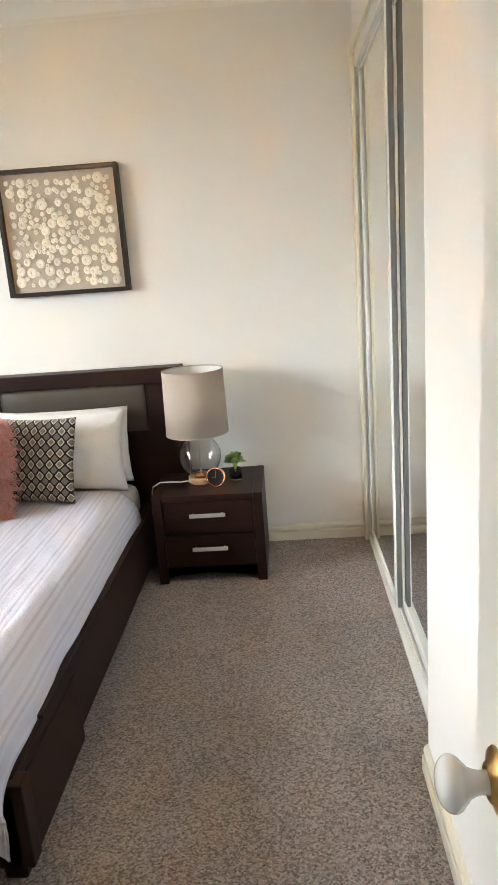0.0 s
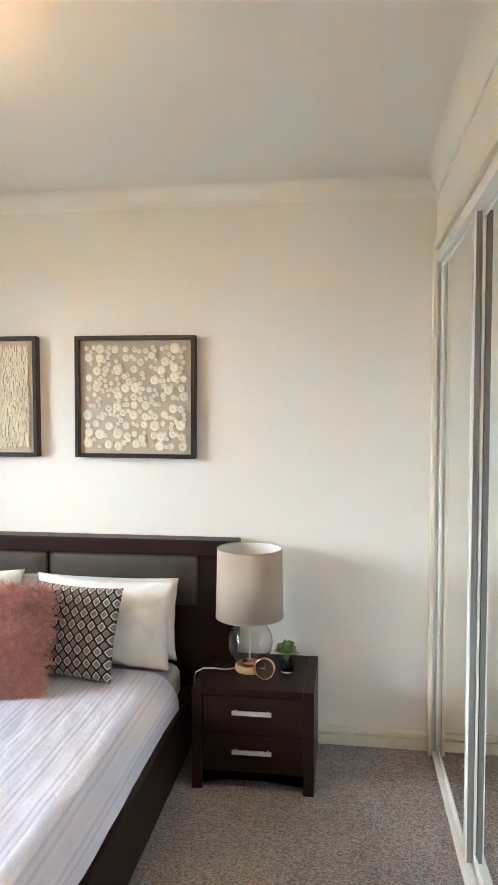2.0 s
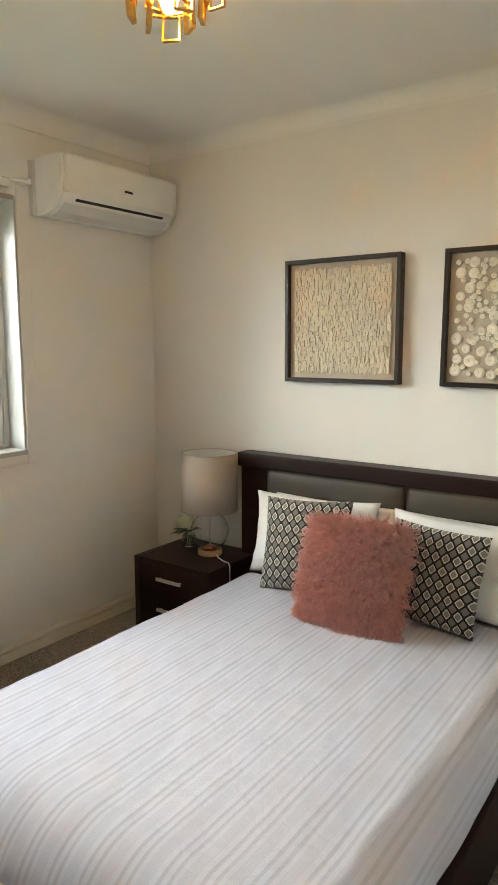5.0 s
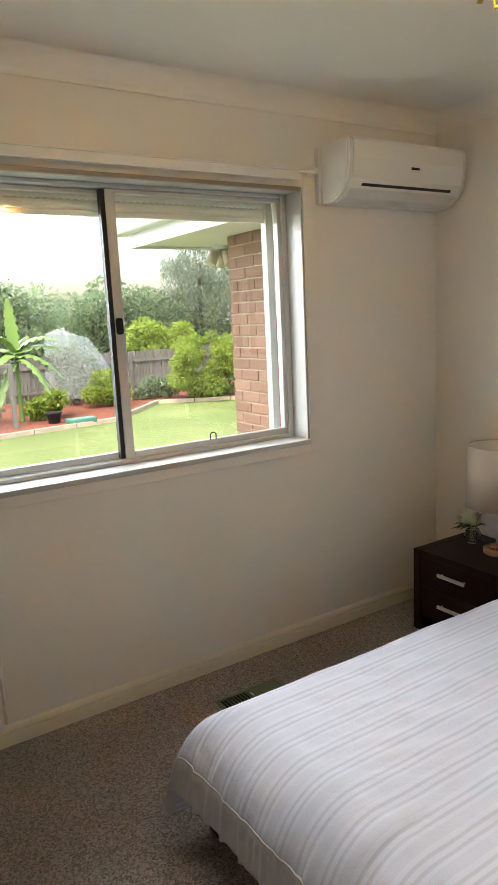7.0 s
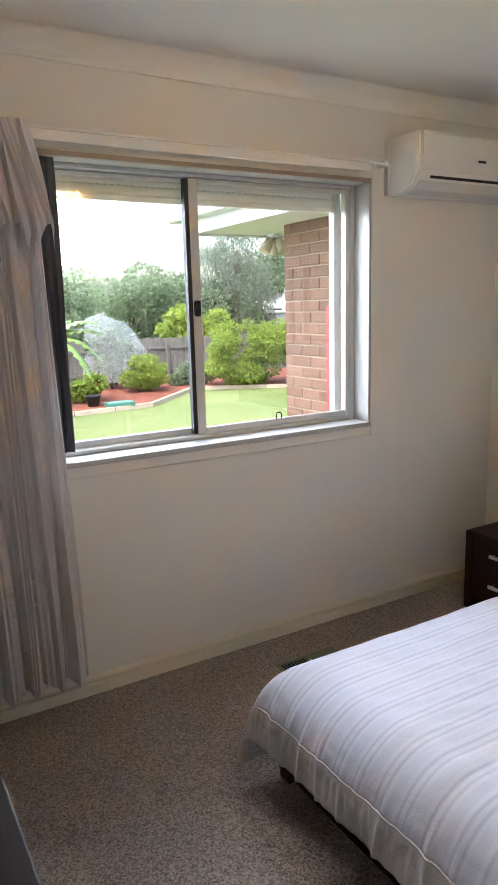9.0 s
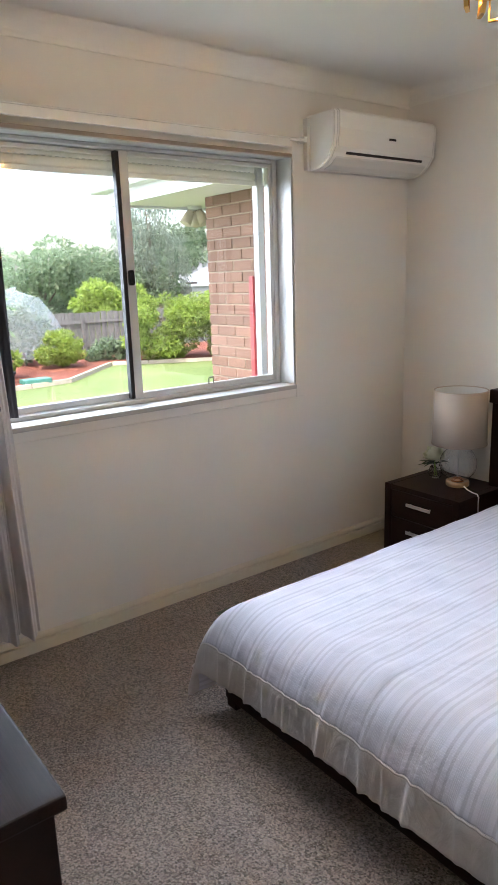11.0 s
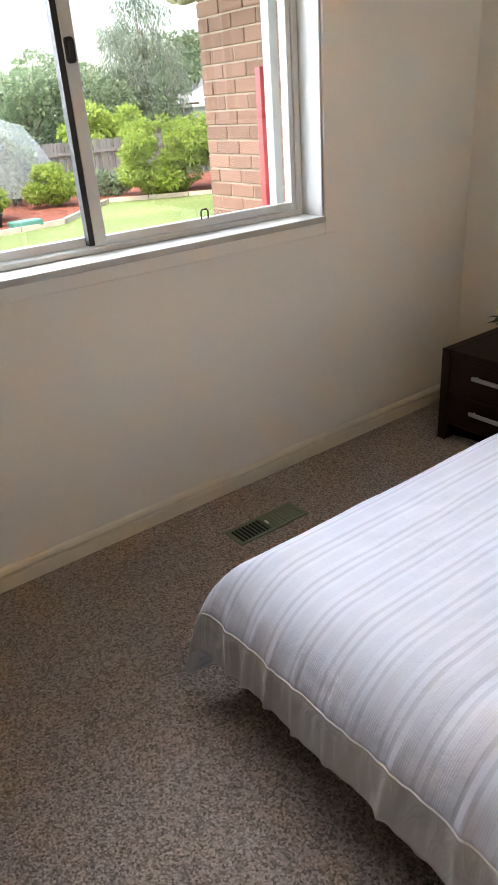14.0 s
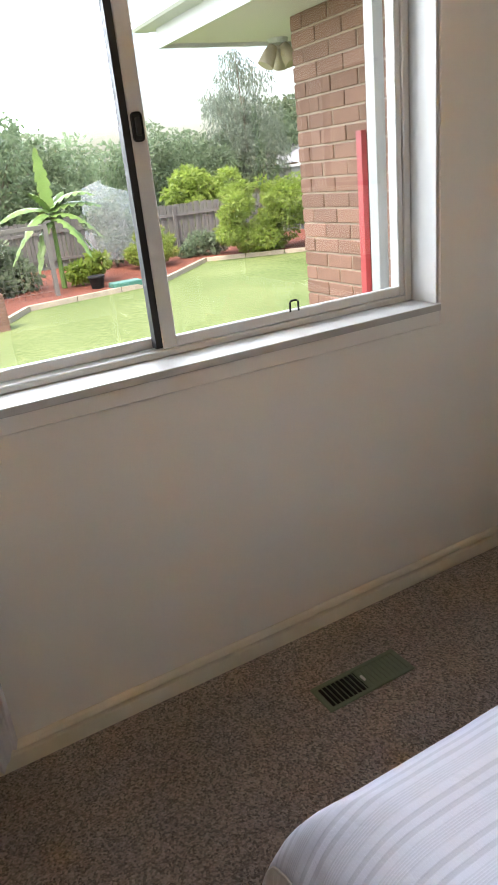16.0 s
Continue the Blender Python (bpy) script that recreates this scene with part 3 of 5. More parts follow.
for k in range(4):
    bm = bmesh.new()
    z0 = 0.012 + k * 0.043
    vs = []
    for i in range(9):
        a = i / 8
        vs.append((0.006 * math.sin(math.pi * a) ** 0.6, z0 + 0.043 * a))
    for i in range(8):
        (xa, za), (xb, zb) = vs[i], vs[i + 1]
        q = [bm.verts.new(p) for p in ((xa, -0.87, za), (xa, 0.87, za), (xb, 0.87, zb), (xb, -0.87, zb))]
        bm.faces.new(q)
    bmesh.ops.remove_doubles(bm, verts=bm.verts, dist=1e-5)
    bmesh.ops.solidify(bm, geom=bm.faces[:], thickness=0.008)
    part("slat", bm, "shutter", shut)
part("bottom_bar", block(-0.006, 0.010, -0.87, 0.87, -0.012, 0.012, 0.003), "shutter", shut)
for z in (0.0535, 0.0965):
    bm = bmesh.new()
    for i in range(54):
        box(bm, 0.001, 0.0035, -0.85 + i * 0.0315, -0.85 + i * 0.0315 + 0.015, z, z + 0.0035)
    part("vent_slots", bm, "fascia", shut, "row of small ventilation slots")
for y in (-0.895, 0.862):
    part("guide", block(-0.02, 0.025, y, y + 0.04, -1.05, 0.2, 0.003), "fascia", shut, "white guide rail")
part("shutter_box", block(-0.06, 0.03, -0.9, 0.9, 0.182, 0.3, 0.005), "shutter", shut)

# curtain rail, tan bar and curtains
rail = thing("curtain_rail", (XW, 0.4, 2.247), "white flat curtain rail on the window wall", "curtain rail")
part("rail", block(0.055, 0.07, 0, 2.42, -0.012, 0.028, 0.004), "white", rail)
part("rail_lip", block(0.05, 0.078, 0, 2.42, 0.026, 0.034, 0.003), "white", rail)
bm = tube([(0.062, 2.42, 0.027), (0.062, 2.52, 0.03)], 0.008, 10)
box(bm, 0.0, 0.07, 2.515, 2.535, 0.018, 0.046, 0.004)
part("bracket", bm, "white", rail)
bar = thing("blind_bar", (XW, 1.9, 2.198), "tan timber blind bar across the window head", "blind")
part("bar", block(0.014, 0.042, -0.93, 0.955, -0.006, 0.013, 0.004), "blind", bar)


def pleats(y0, y1, z0, z1, x, depth, waves, seed, flare=0.0, scallop=0.0, y1top=None, nu=150, nv=40):
    rnd = random.Random(seed)
    ph = [rnd.uniform(0, 6.28) for _ in range(6)]

    def f(u, v):
        w = u * waves * 2 * math.pi
        h = z1 + (z0 - z1) * v + scallop * v * abs(math.sin(w / 2 + ph[0]))
        d = depth * (0.45 + 0.55 * v) * (math.sin(w + ph[1] + 0.7 * v) + 0.35 * math.sin(2.3 * w + ph[2]) + 0.2 * math.sin(5.1 * w + ph[3] + v))
        yt = y1 if y1top is None else y1top
        yr = yt + (y1 - yt) * min(1, v * 1.1)
        y = y0 + (yr - y0) * u + flare * v * (u - 0.5) + 0.008 * math.sin(w * 0.7 + 4 * v + ph[4])
        return (x + d + 0.02 * v * math.sin(3 * u + ph[5]), y, h)
    return grid_mesh(nu, nv, f)


sheer = thing("sheer_curtain", (0, 0, 0), "gathered white sheer lace curtain hanging beside the window", "curtain")
part("drop", pleats(0.42, 1.30, 0.14, 2.255, XW + 0.125, 0.034, 10, 3, 0.0, 0.02, 1.25, 340, 40), "lace", sheer, smooth=True)
part("valance", pleats(0.42, 1.285, 1.83, 2.272, XW + 0.172, 0.020, 19, 5, 0.02, 0.10, 1.225, 420, 24), "lace2", sheer, "short lace valance with scalloped edge", smooth=True)
bm = bmesh.new()
rnd = random.Random(12)
for i in range(620):
    y, z = rnd.choice((0.62, 0.78, 0.93, 1.02, 1.10)) + rnd.gauss(0, 0.017), 0.17 + 0.5 * rnd.random() ** 1.6
    r = rnd.uniform(0.002, 0.0048)
    c = Matrix.Translation((XW + 0.152 + rnd.uniform(0, 0.006), y, z)) @ Matrix.Diagonal((0.3, 1, 1, 1))
    bmesh.ops.create_icosphere(bm, subdivisions=1, radius=r, matrix=c)
tagged(part("embroidery", bm, "lace2", sheer, "raised floral embroidery near the hem"), kind="stuff")
dark = thing("blockout_curtain", (0, 0, 0), "charcoal pleated blockout curtain drawn aside", "curtain")
part("drop", pleats(WY0 + 0.02, 1.37, 1.06, 2.20, XW - 0.03, 0.010, 13, 8, 0.0, 0.0, 1.355, 200, 16), "blockout", dark, smooth=True)

# ---- wardrobe with mirror doors ----
robe = thing("sliding_wardrobe", (XE + 0.04, RY0, 0), "built-in wardrobe with two white-framed mirror sliding doors", "wardrobe")
W = RY1 - RY0
bm = block(0.0, 0.125, 0, W, 0, 0.016, 0.003)
for x in (0.03, 0.055, 0.085, 0.11):
    box(bm, x, x + 0.006, 0.01, W - 0.05, 0.016, 0.026)
part("bottom_track", bm, "white", robe, "white floor track")
bm = block(0.0, 0.125, 0, W, RTOP - 0.05, RTOP, 0.003)
part("top_track", bm, "white", robe)
bm = block(-0.012, 0.125, W - 0.05, W, 0, RTOP, 0.004)
part("jamb", bm, "white", robe)
bm = block(-0.018, 0.0, W - 0.065, W - 0.002, 0, RTOP + 0.05, 0.004)
box(bm, -0.018, 0.0, 0.0, W - 0.065, RTOP, RTOP + 0.05, 0.004)
part("architrave", bm, "trim", robe)
part("jamb", block(0.0, 0.125, 0, 0.03, 0, RTOP, 0.004), "plastic2", robe)


def mirror_door(x, y0, y1):
    d = part("door", block(x + 0.006, x + 0.012, y0 + 0.02, y1 - 0.02, 0.06, RTOP - 0.06), "mirror", robe, "full-height mirror panel")
    for a, b in ((y0, y0 + 0.038), (y1 - 0.032, y1)):
        part("stile", block(x, x + 0.022, a, b, 0.026, RTOP - 0.03, 0.005), "white", d)
    for a, b in ((0.026, 0.066), (RTOP - 0.07, RTOP - 0.03)):
        part("rail", block(x + 0.002, x + 0.02, y0 + 0.038, y1 - 0.032, a, b, 0.004), "white", d)
    part("seal", block(x + 0.006, x + 0.024, y0 - 0.003, y0, 0.03, RTOP - 0.05), "rubber", d, "dark grey edge seal")
    return d


mirror_door(0.014, 2.955 - RY0, W - 0.055)
mirror_door(0.040, 0.03, 2.985 - RY0)

# ---- entry door ----
door = tagged(new("door_1"), "cream painted door standing open, porcelain knob", "door", kind="structure")
part("leaf", block(-0.095, -0.060, 0.19, 1.0, 0.012, 2.04, 0.003), "door", door)
knob = part("door_handle", lathe([(0.025 * math.sin(a) ** 0.9, -0.042 - 0.0145 * math.cos(a)) for a in [i * math.pi / 22 for i in range(17)]] + [(0.0135, -0.0265), (0.0115, -0.022), (0.0102, -0.016), (0.0108, -0.010), (0.012, -0.005), (0.012, 0.0)], 48, "x"), "porcelain", door, "white porcelain door knob", True, (-0.095, 0.925, 0.962))
part("rose", lathe([(0.0, -0.008), (0.012, -0.008), (0.0145, -0.011), (0.017, -0.010), (0.02, -0.006), (0.029, -0.004), (0.031, -0.001), (0.031, 0.0)], 32, "x"), "brass", knob, "aged brass rose plate", True)
structure("trim", block(-0.975, -0.93, YS, YS + 0.016, 0, 2.1, 0.004), "trim", "cream door architrave")

# ---- bed ----
BX = -1.70
bed = thing("bed", (BX, 0, 0), "dark-stained queen bed with upholstered headboard panels", "bed")
hb = part("headboard", block(-0.92, 0.92, 3.70, 3.765, 0.0, 0.915, 0.006), "wenge", bed, "dark headboard with two taupe upholstered panels")
part("cap_rail", block(-0.925, 0.925, 3.675, 3.78, 0.905, 0.978, 0.006), "wenge", hb)
for a, b in ((-0.75, -0.006), (0.006, 0.735)):
    bm = grid_mesh(40, 16, lambda u, v: (a + (b - a) * u, 3.695 - 0.022 * (1 - (2 * u - 1) ** 8) * (1 - (2 * v - 1) ** 6), 0.665 + 0.235 * v))
    bmesh.ops.solidify(bm, geom=bm.faces[:], thickness=-0.01)
    part("panel", bm, "vinyl", hb, "taupe upholstered panel", True)
for sx in (-1, 1):
    x0, x1 = (0.675, 0.722) if sx > 0 else (-0.735, -0.688)
    sr = part("side_rail", block(x0, x1, 1.76, 3.70, 0.035, 0.275, 0.006), "wenge", bed)
    bm = block(x0 - 0.005, x1 + 0.006, 1.735, 2.25, 0.0, 0.24, 0.006)
    part("foot_block", bm, "wenge", sr)
    part("ledge", block(min(x0, x0 - 0.05 * sx), max(x1, x1 - 0.05 * sx), 1.98, 3.69, 0.262, 0.285, 0.004), "wenge", sr)
part("foot_rail", block(-0.75, 0.75, 1.735, 1.79, 0.03, 0.27, 0.006), "wenge", bed)
part("slat_base", block(-0.695, 0.695, 1.79, 3.70, 0.20, 0.225, 0.003), "wenge", bed)

mattress = thing("mattress", (BX, 0, 0.225), "queen mattress in a greyish-white fitted sheet", "mattress")


def puffy(w, d, h, r=0.05, nz=10):
    bm = block(-w / 2, w / 2, 0, d, 0, h, r, 4)
    return bm


part("ticking", puffy(1.33, 1.77, 0.188, 0.07), "sheet", mattress, smooth=True).location = (0.0, 1.90, 0.0)

for z in (0.03, 0.12):
    part("piping", tube([(-0.666, 2.0, z), (-0.666, 3.6, z), (-0.62, 3.668, z), (0.62, 3.668, z), (0.666, 3.6, z), (0.666, 2.0, z)], 0.006, 6), "sheet", mattress, "stitched edge piping", True)

cover = thing("bedspread", (BX, 0, 0), "white cotton bedspread with woven grey stripes, creased at the foot", "bedspread")


CREASES = ((-0.66, 0.011, 0.4), (-0.58, 0.009, -0.5), (-0.50, 0.010, -0.3), (-0.41, 0.010, 0.5), (-0.30, 0.007, 0.2), (-0.13, 0.010, -0.3), (0.04, 0.014, 0.5), (0.12, 0.009, 0.7), (0.21, 0.010, -0.2), (0.36, 0.008, 0.4), (0.48, 0.010, 0.3), (0.66, 0.008, 0.1))


def spread(u, v, lift=0.0):
    """u across the bed from its window side, v from the foot's hem to the pillows."""
    top, half, rx, ry = 0.432, 0.70, 0.13, 0.19
    a = -1.06 + 1.90 * u          # along the cloth, across
    b = 0.060 + 1.960 * v         # along the cloth, from the hem

    def bend(s, r):
        # distance past the flat part -> (outward, down)
        if s <= 0:
            return s, 0.0
        if s < r * math.pi / 2:
            return r * math.sin(s / r), r * (1 - math.cos(s / r))
        return r + 0.04 * (s - r * math.pi / 2), r + (s - r * math.pi / 2)
    half, rx = (half, rx) if a > 0 else (0.75, 0.10)
    ox, dx = bend(abs(a) - (half - rx), rx)
    oy, dy = bend(0.44 - b, ry)
    sx = 1 if a > 0 else -1
    x = sx * (half - rx + ox)
    y = 1.665 + ry - oy
    if dx > 0 and a > 0:
        dx = min(dx, 0.15 + 0.012 * math.sin(9 * v))
    d = (dx ** 3 + dy ** 3) ** (1 / 3)
    both = min(dx, dy)
    x += sx * 0.22 * both
    y -= 0.10 * both
    z = top + 0.015 * (1 - (a / 1.0) ** 2) - d
    n1 = noise.noise(Vector((x * 3.1, y * 2.3, 1.7)))
    n2 = noise.noise(Vector((x * 9.0, y * 5.0, 4.2)))
    z += 0.006 * n1 + 0.004 * n2 + 0.003 * noise.noise(Vector((x * 25, y * 9, 2.2)))
    z += 0.005 * min(1.0, dy * 8) * noise.noise(Vector((x * 30, y * 5, z * 4)))
    hang = min(1.0, max(0.0, (dy - 0.10) / 0.2))
    fold = 0.008 * math.sin(x * 9 + 2 * n1) * math.sin(x * 3.7 + 1) + 0.006 * noise.noise(Vector((x * 14, y * 2, z * 3))) + 0.005 * max(0.0, noise.noise(Vector((x * 22 + z * 9, 3.1, z * 5)))) + 0.03 * max(0.0, dy - 0.2)
    near = math.exp(-abs(b - 0.15) / 0.07)
    pucker = near * (0.010 * abs(noise.noise(Vector((a * 21, 0.7, b * 6)))) + 0.006 * noise.noise(Vector((a * 48, 5.1, b * 9))))
    crease = sum(h * math.exp(-(((a - c) + 0.25 * (b - 0.15) * s) / 0.011) ** 2) * math.exp(-max(0.0, b - 0.24) / 0.08) for c, h, s in CREASES)
    crumple = 0.020 * abs(noise.noise(Vector((a * 9 + b * 7, b * 11, 8.3)))) * math.exp(-((b - 0.26) / 0.13) ** 2)
    y -= hang * (0.012 + fold) + min(1.0, hang + 0.2) * (pucker + crease + crumple)
    hx = min(1.0, max(0.0, (dx - 0.06) / 0.2))
    x += sx * hx * 0.012 * math.sin(y * 8 + 3 * n1)
    return (x, y - lift * (1 if dy > 0.02 else 0), max(z, 0.055) + lift * (1 if dy <= 0.02 else 0))


def cut(f, v0, v1):
    return lambda u, v: f(u, v0 + (v1 - v0) * v)


HEM = 0.062
bm = grid_mesh(300, 190, cut(spread, HEM, 1.0), lambda u, v: (1.90 * u, 2.02 * v))
bmesh.ops.recalc_face_normals(bm, faces=bm.faces)
top_cloth = part("cloth", bm, "stripe", cover, smooth=True)
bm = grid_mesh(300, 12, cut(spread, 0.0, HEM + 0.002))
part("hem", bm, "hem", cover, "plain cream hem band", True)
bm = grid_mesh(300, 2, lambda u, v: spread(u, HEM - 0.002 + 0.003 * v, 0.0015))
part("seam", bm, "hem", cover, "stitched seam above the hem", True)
for ob in cover.children:
    sol = ob.modifiers.new("thickness", "SOLIDIFY")
    sol.thickness, sol.offset = (0.002 if ob.name.startswith("seam") else 0.006), -1


def pillow_mesh(w, h, t, seed, nu=34, nv=28, pinch=0.05, wrinkle=0.010, round_off=0.0):
    """A filled cushion standing on its lower edge, faces along y."""
    bm = bmesh.new()
    rows = {}
    for side in (1, -1):
        for i in range(nu + 1):
            for j in range(nv + 1):
                u, v = 2 * i / nu - 1, 2 * j / nv - 1
                edge = abs(u) == 1 or abs(v) == 1
                key = (i, j, 0 if edge else side)
                if key in rows:
                    continue
                cu = (1 - pinch * (1 - v * v)) * (1 - round_off * abs(v) ** 5)
                cv = (1 - pinch * (1 - u * u)) * (1 - round_off * abs(u) ** 5)
                x = w / 2 * u * cu
                z = h / 2 + h / 2 * v * cv
                th = (1.12 - 0.18 * v) * t / 2 * (max(0, 1 - abs(u) ** 2.2) * max(0, 1 - abs(v) ** 2.2)) ** 0.5
                q = noise.noise(Vector((u * 2.2 + seed, v * 2.2, side * 3.0))) + 0.5 * noise.noise(Vector((u * 6 + seed, v * 6, side)))
                y = -side * (th + (0 if edge else wrinkle * q))
                rows[key] = bm.verts.new((x + 0.004 * q, y + (0.006 * noise.noise(Vector((u * 3 + seed, v * 3, 0))) if edge else 0), z))
    for side in (1, -1):
        for i in range(nu):
            for j in range(nv):
                ks = [(i, j), (i + 1, j), (i + 1, j + 1), (i, j + 1)]
                vs = [rows.get((a, b, 0)) or rows[(a, b, side)] for a, b in ks]
                bm.faces.new(vs if side > 0 else vs[::-1])
    bmesh.ops.recalc_face_normals(bm, faces=bm.faces)
    return bm


def pillow(name, w, h, t, mat, loc, lean, rz, label, seed, pinch=0.05, group="", spin=0.0):
    p = part(name, pillow_mesh(w, h, t, seed, pinch=pinch, wrinkle=0.017 if mat == "cotton" else 0.009), mat, smooth=True)
    p.matrix_basis = pose(*loc, 0, 0, rz) @ pose(0, 0, 0, -lean, spin, 0)
    return tagged(p, label, name.replace("_", " "), group)


pillow("pillow", 0.66, 0.40, 0.17, "cotton", (-1.375, 3.47, 0.435), 14, 0, "plump white cotton pillow leaning on the headboard", 1, 0.085, "white pillows", 1.5)
pillow("pillow", 0.66, 0.40, 0.17, "cotton", (-2.075, 3.47, 0.445), 14, 0, "plump white cotton pillow leaning on the headboard", 2, 0.085, "white pillows", -2)
pillow("pillow", 0.64, 0.37, 0.15, "cotton", (-1.36, 3.57, 0.445), 7, 0, "white cotton pillow standing against the headboard", 3, 0.04, "white pillows")
pillow("pillow", 0.64, 0.37, 0.15, "cotton", (-2.02, 3.57, 0.445), 7, 0, "white cotton pillow standing against the headboard", 4, 0.04, "white pillows")
pillow("cushion", 0.40, 0.392, 0.13, "lattice", (-1.445, 3.285, 0.452), 18, -4, "cushion with black and cream lattice weave", 5, 0.06, "lattice cushions", 2)
pillow("cushion", 0.42, 0.42, 0.13, "lattice", (-2.01, 3.31, 0.452), 17, 6, "cushion with black and cream lattice weave", 6, 0.06, "lattice cushions", -3)
fur = thing("fur_cushion", (-1.69, 3.12, 0.458), "shaggy dusty pink wool cushion", "cushion", rz=2, rx=-20)
part("core", pillow_mesh(0.40, 0.40, 0.16, 9, pinch=0.02), "furcore", fur, smooth=True)
rnd = random.Random(4)
verts, faces = [], []
for k in range(5200):
    u, v, side = rnd.uniform(-1, 1), rnd.uniform(-1, 1), (1 if rnd.random() < 0.85 else -1)
    th = 0.075 * (max(0, 1 - abs(u) ** 2.6) * max(0, 1 - abs(v) ** 2.6)) ** 0.55
    root = Vector((0.20 * u, -side * th, 0.20 + 0.20 * v))
    out = Vector((u ** 3, -side * 0.75, v ** 3)).normalized()
    lie = Vector((rnd.gauss(0, 0.5), rnd.gauss(0, 0.2), rnd.gauss(-0.35, 0.5)))
    d = (out + lie).normalized()
    ln = rnd.uniform(0.032, 0.066)
    tip = root + d * ln + Vector((rnd.gauss(0, 0.008), 0, -0.008))
    curl = d.cross(Vector((rnd.gauss(0, 1), rnd.gauss(0, 1), rnd.gauss(0, 1)))).normalized() * 0.0045
    for q in range(11):
        p = root + Vector((rnd.gauss(0, 0.006), rnd.gauss(0, 0.002), rnd.gauss(0, 0.006)))
        e = tip + Vector((rnd.gauss(0, 0.0042), rnd.gauss(0, 0.0034), rnd.gauss(0, 0.0045)))
        s = d.cross(Vector((rnd.gauss(0, 1), rnd.gauss(0, 1), rnd.gauss(0, 1)))).normalized() * 0.0006
        m1, m2 = p.lerp(e, 0.4) + curl, p.lerp(e, 0.75) - curl * 0.4
        i = len(verts)
        verts += [p - s, p + s, m1 - s, m1 + s, m2 - s * 0.8, m2 + s * 0.8, e]
        faces += [(i, i + 1, i + 3, i + 2), (i + 2, i + 3, i + 5, i + 4), (i + 4, i + 5, i + 6)]
tagged(quads_mesh("fur", verts, faces, "fur", fur, "long curly pink wool pile"), kind="stuff")


# ---- bedside tables ----
def nightstand(loc, label):
    n = thing("nightstand", loc, label, "nightstand", "bedside tables")
    w, d, h = 0.508, 0.43, 0.432
    part("top", block(-w / 2 + 0.044, w / 2 - 0.044, -d / 2 + 0.004, d / 2, h - 0.030, h - 0.001, 0.003), "wenge", n)
    for s in (-1, 1):
        bm = block(min(s * w / 2, s * (w / 2 - 0.043)), max(s * w / 2, s * (w / 2 - 0.043)), -d / 2, d / 2, 0.0, h, 0.003)
        part("side_panel", bm, "wenge", n)
    part("back_panel", block(-w / 2 + 0.044, w / 2 - 0.044, d / 2 - 0.015, d / 2 - 0.004, 0.05, h - 0.03), "wenge", n)
    part("bottom_panel", block(-w / 2 + 0.044, w / 2 - 0.044, -d / 2 + 0.03, d / 2 - 0.016, 0.05, 0.066), "wenge", n)
    bm = grid_mesh(16, 2, lambda u, v: (-w / 2 + 0.044 + (w - 0.088) * u, -d / 2 + 0.012, 0.03 + 0.016 * math.sin(math.pi * u) + (0.05 - 0.016 * math.sin(math.pi * u)) * v))
    bmesh.ops.solidify(bm, geom=bm.faces[:], thickness=0.014)
    part("apron", bm, "wenge", n)
    for z0, z1 in ((0.078, 0.236), (0.242, 0.398)):
        dr = part("drawer", block(-w / 2 + 0.046, w / 2 - 0.046, -d / 2 + 0.007, -d / 2 + 0.026, z0, z1, 0.004), "wenge", n)
        zc = z0 + 0.098
        bm = block(-0.082, 0.082, -d / 2 - 0.022, -d / 2 - 0.014, zc - 0.009, zc + 0.009, 0.002)
        for x in (-0.07, 0.064):
            box(bm, x, x + 0.006, -d / 2 - 0.015, -d / 2 + 0.005, zc - 0.004, zc + 0.004)
        part("handle", bm, "steel", dr, "brushed nickel bar handle")
    return n


nightstand((-0.660, 3.54, 0), "dark-stained two-drawer bedside table with nickel handles")
nightstand((-2.796, 3.54, 0), "dark-stained two-drawer bedside table near the window wall")
NZ = 0.432


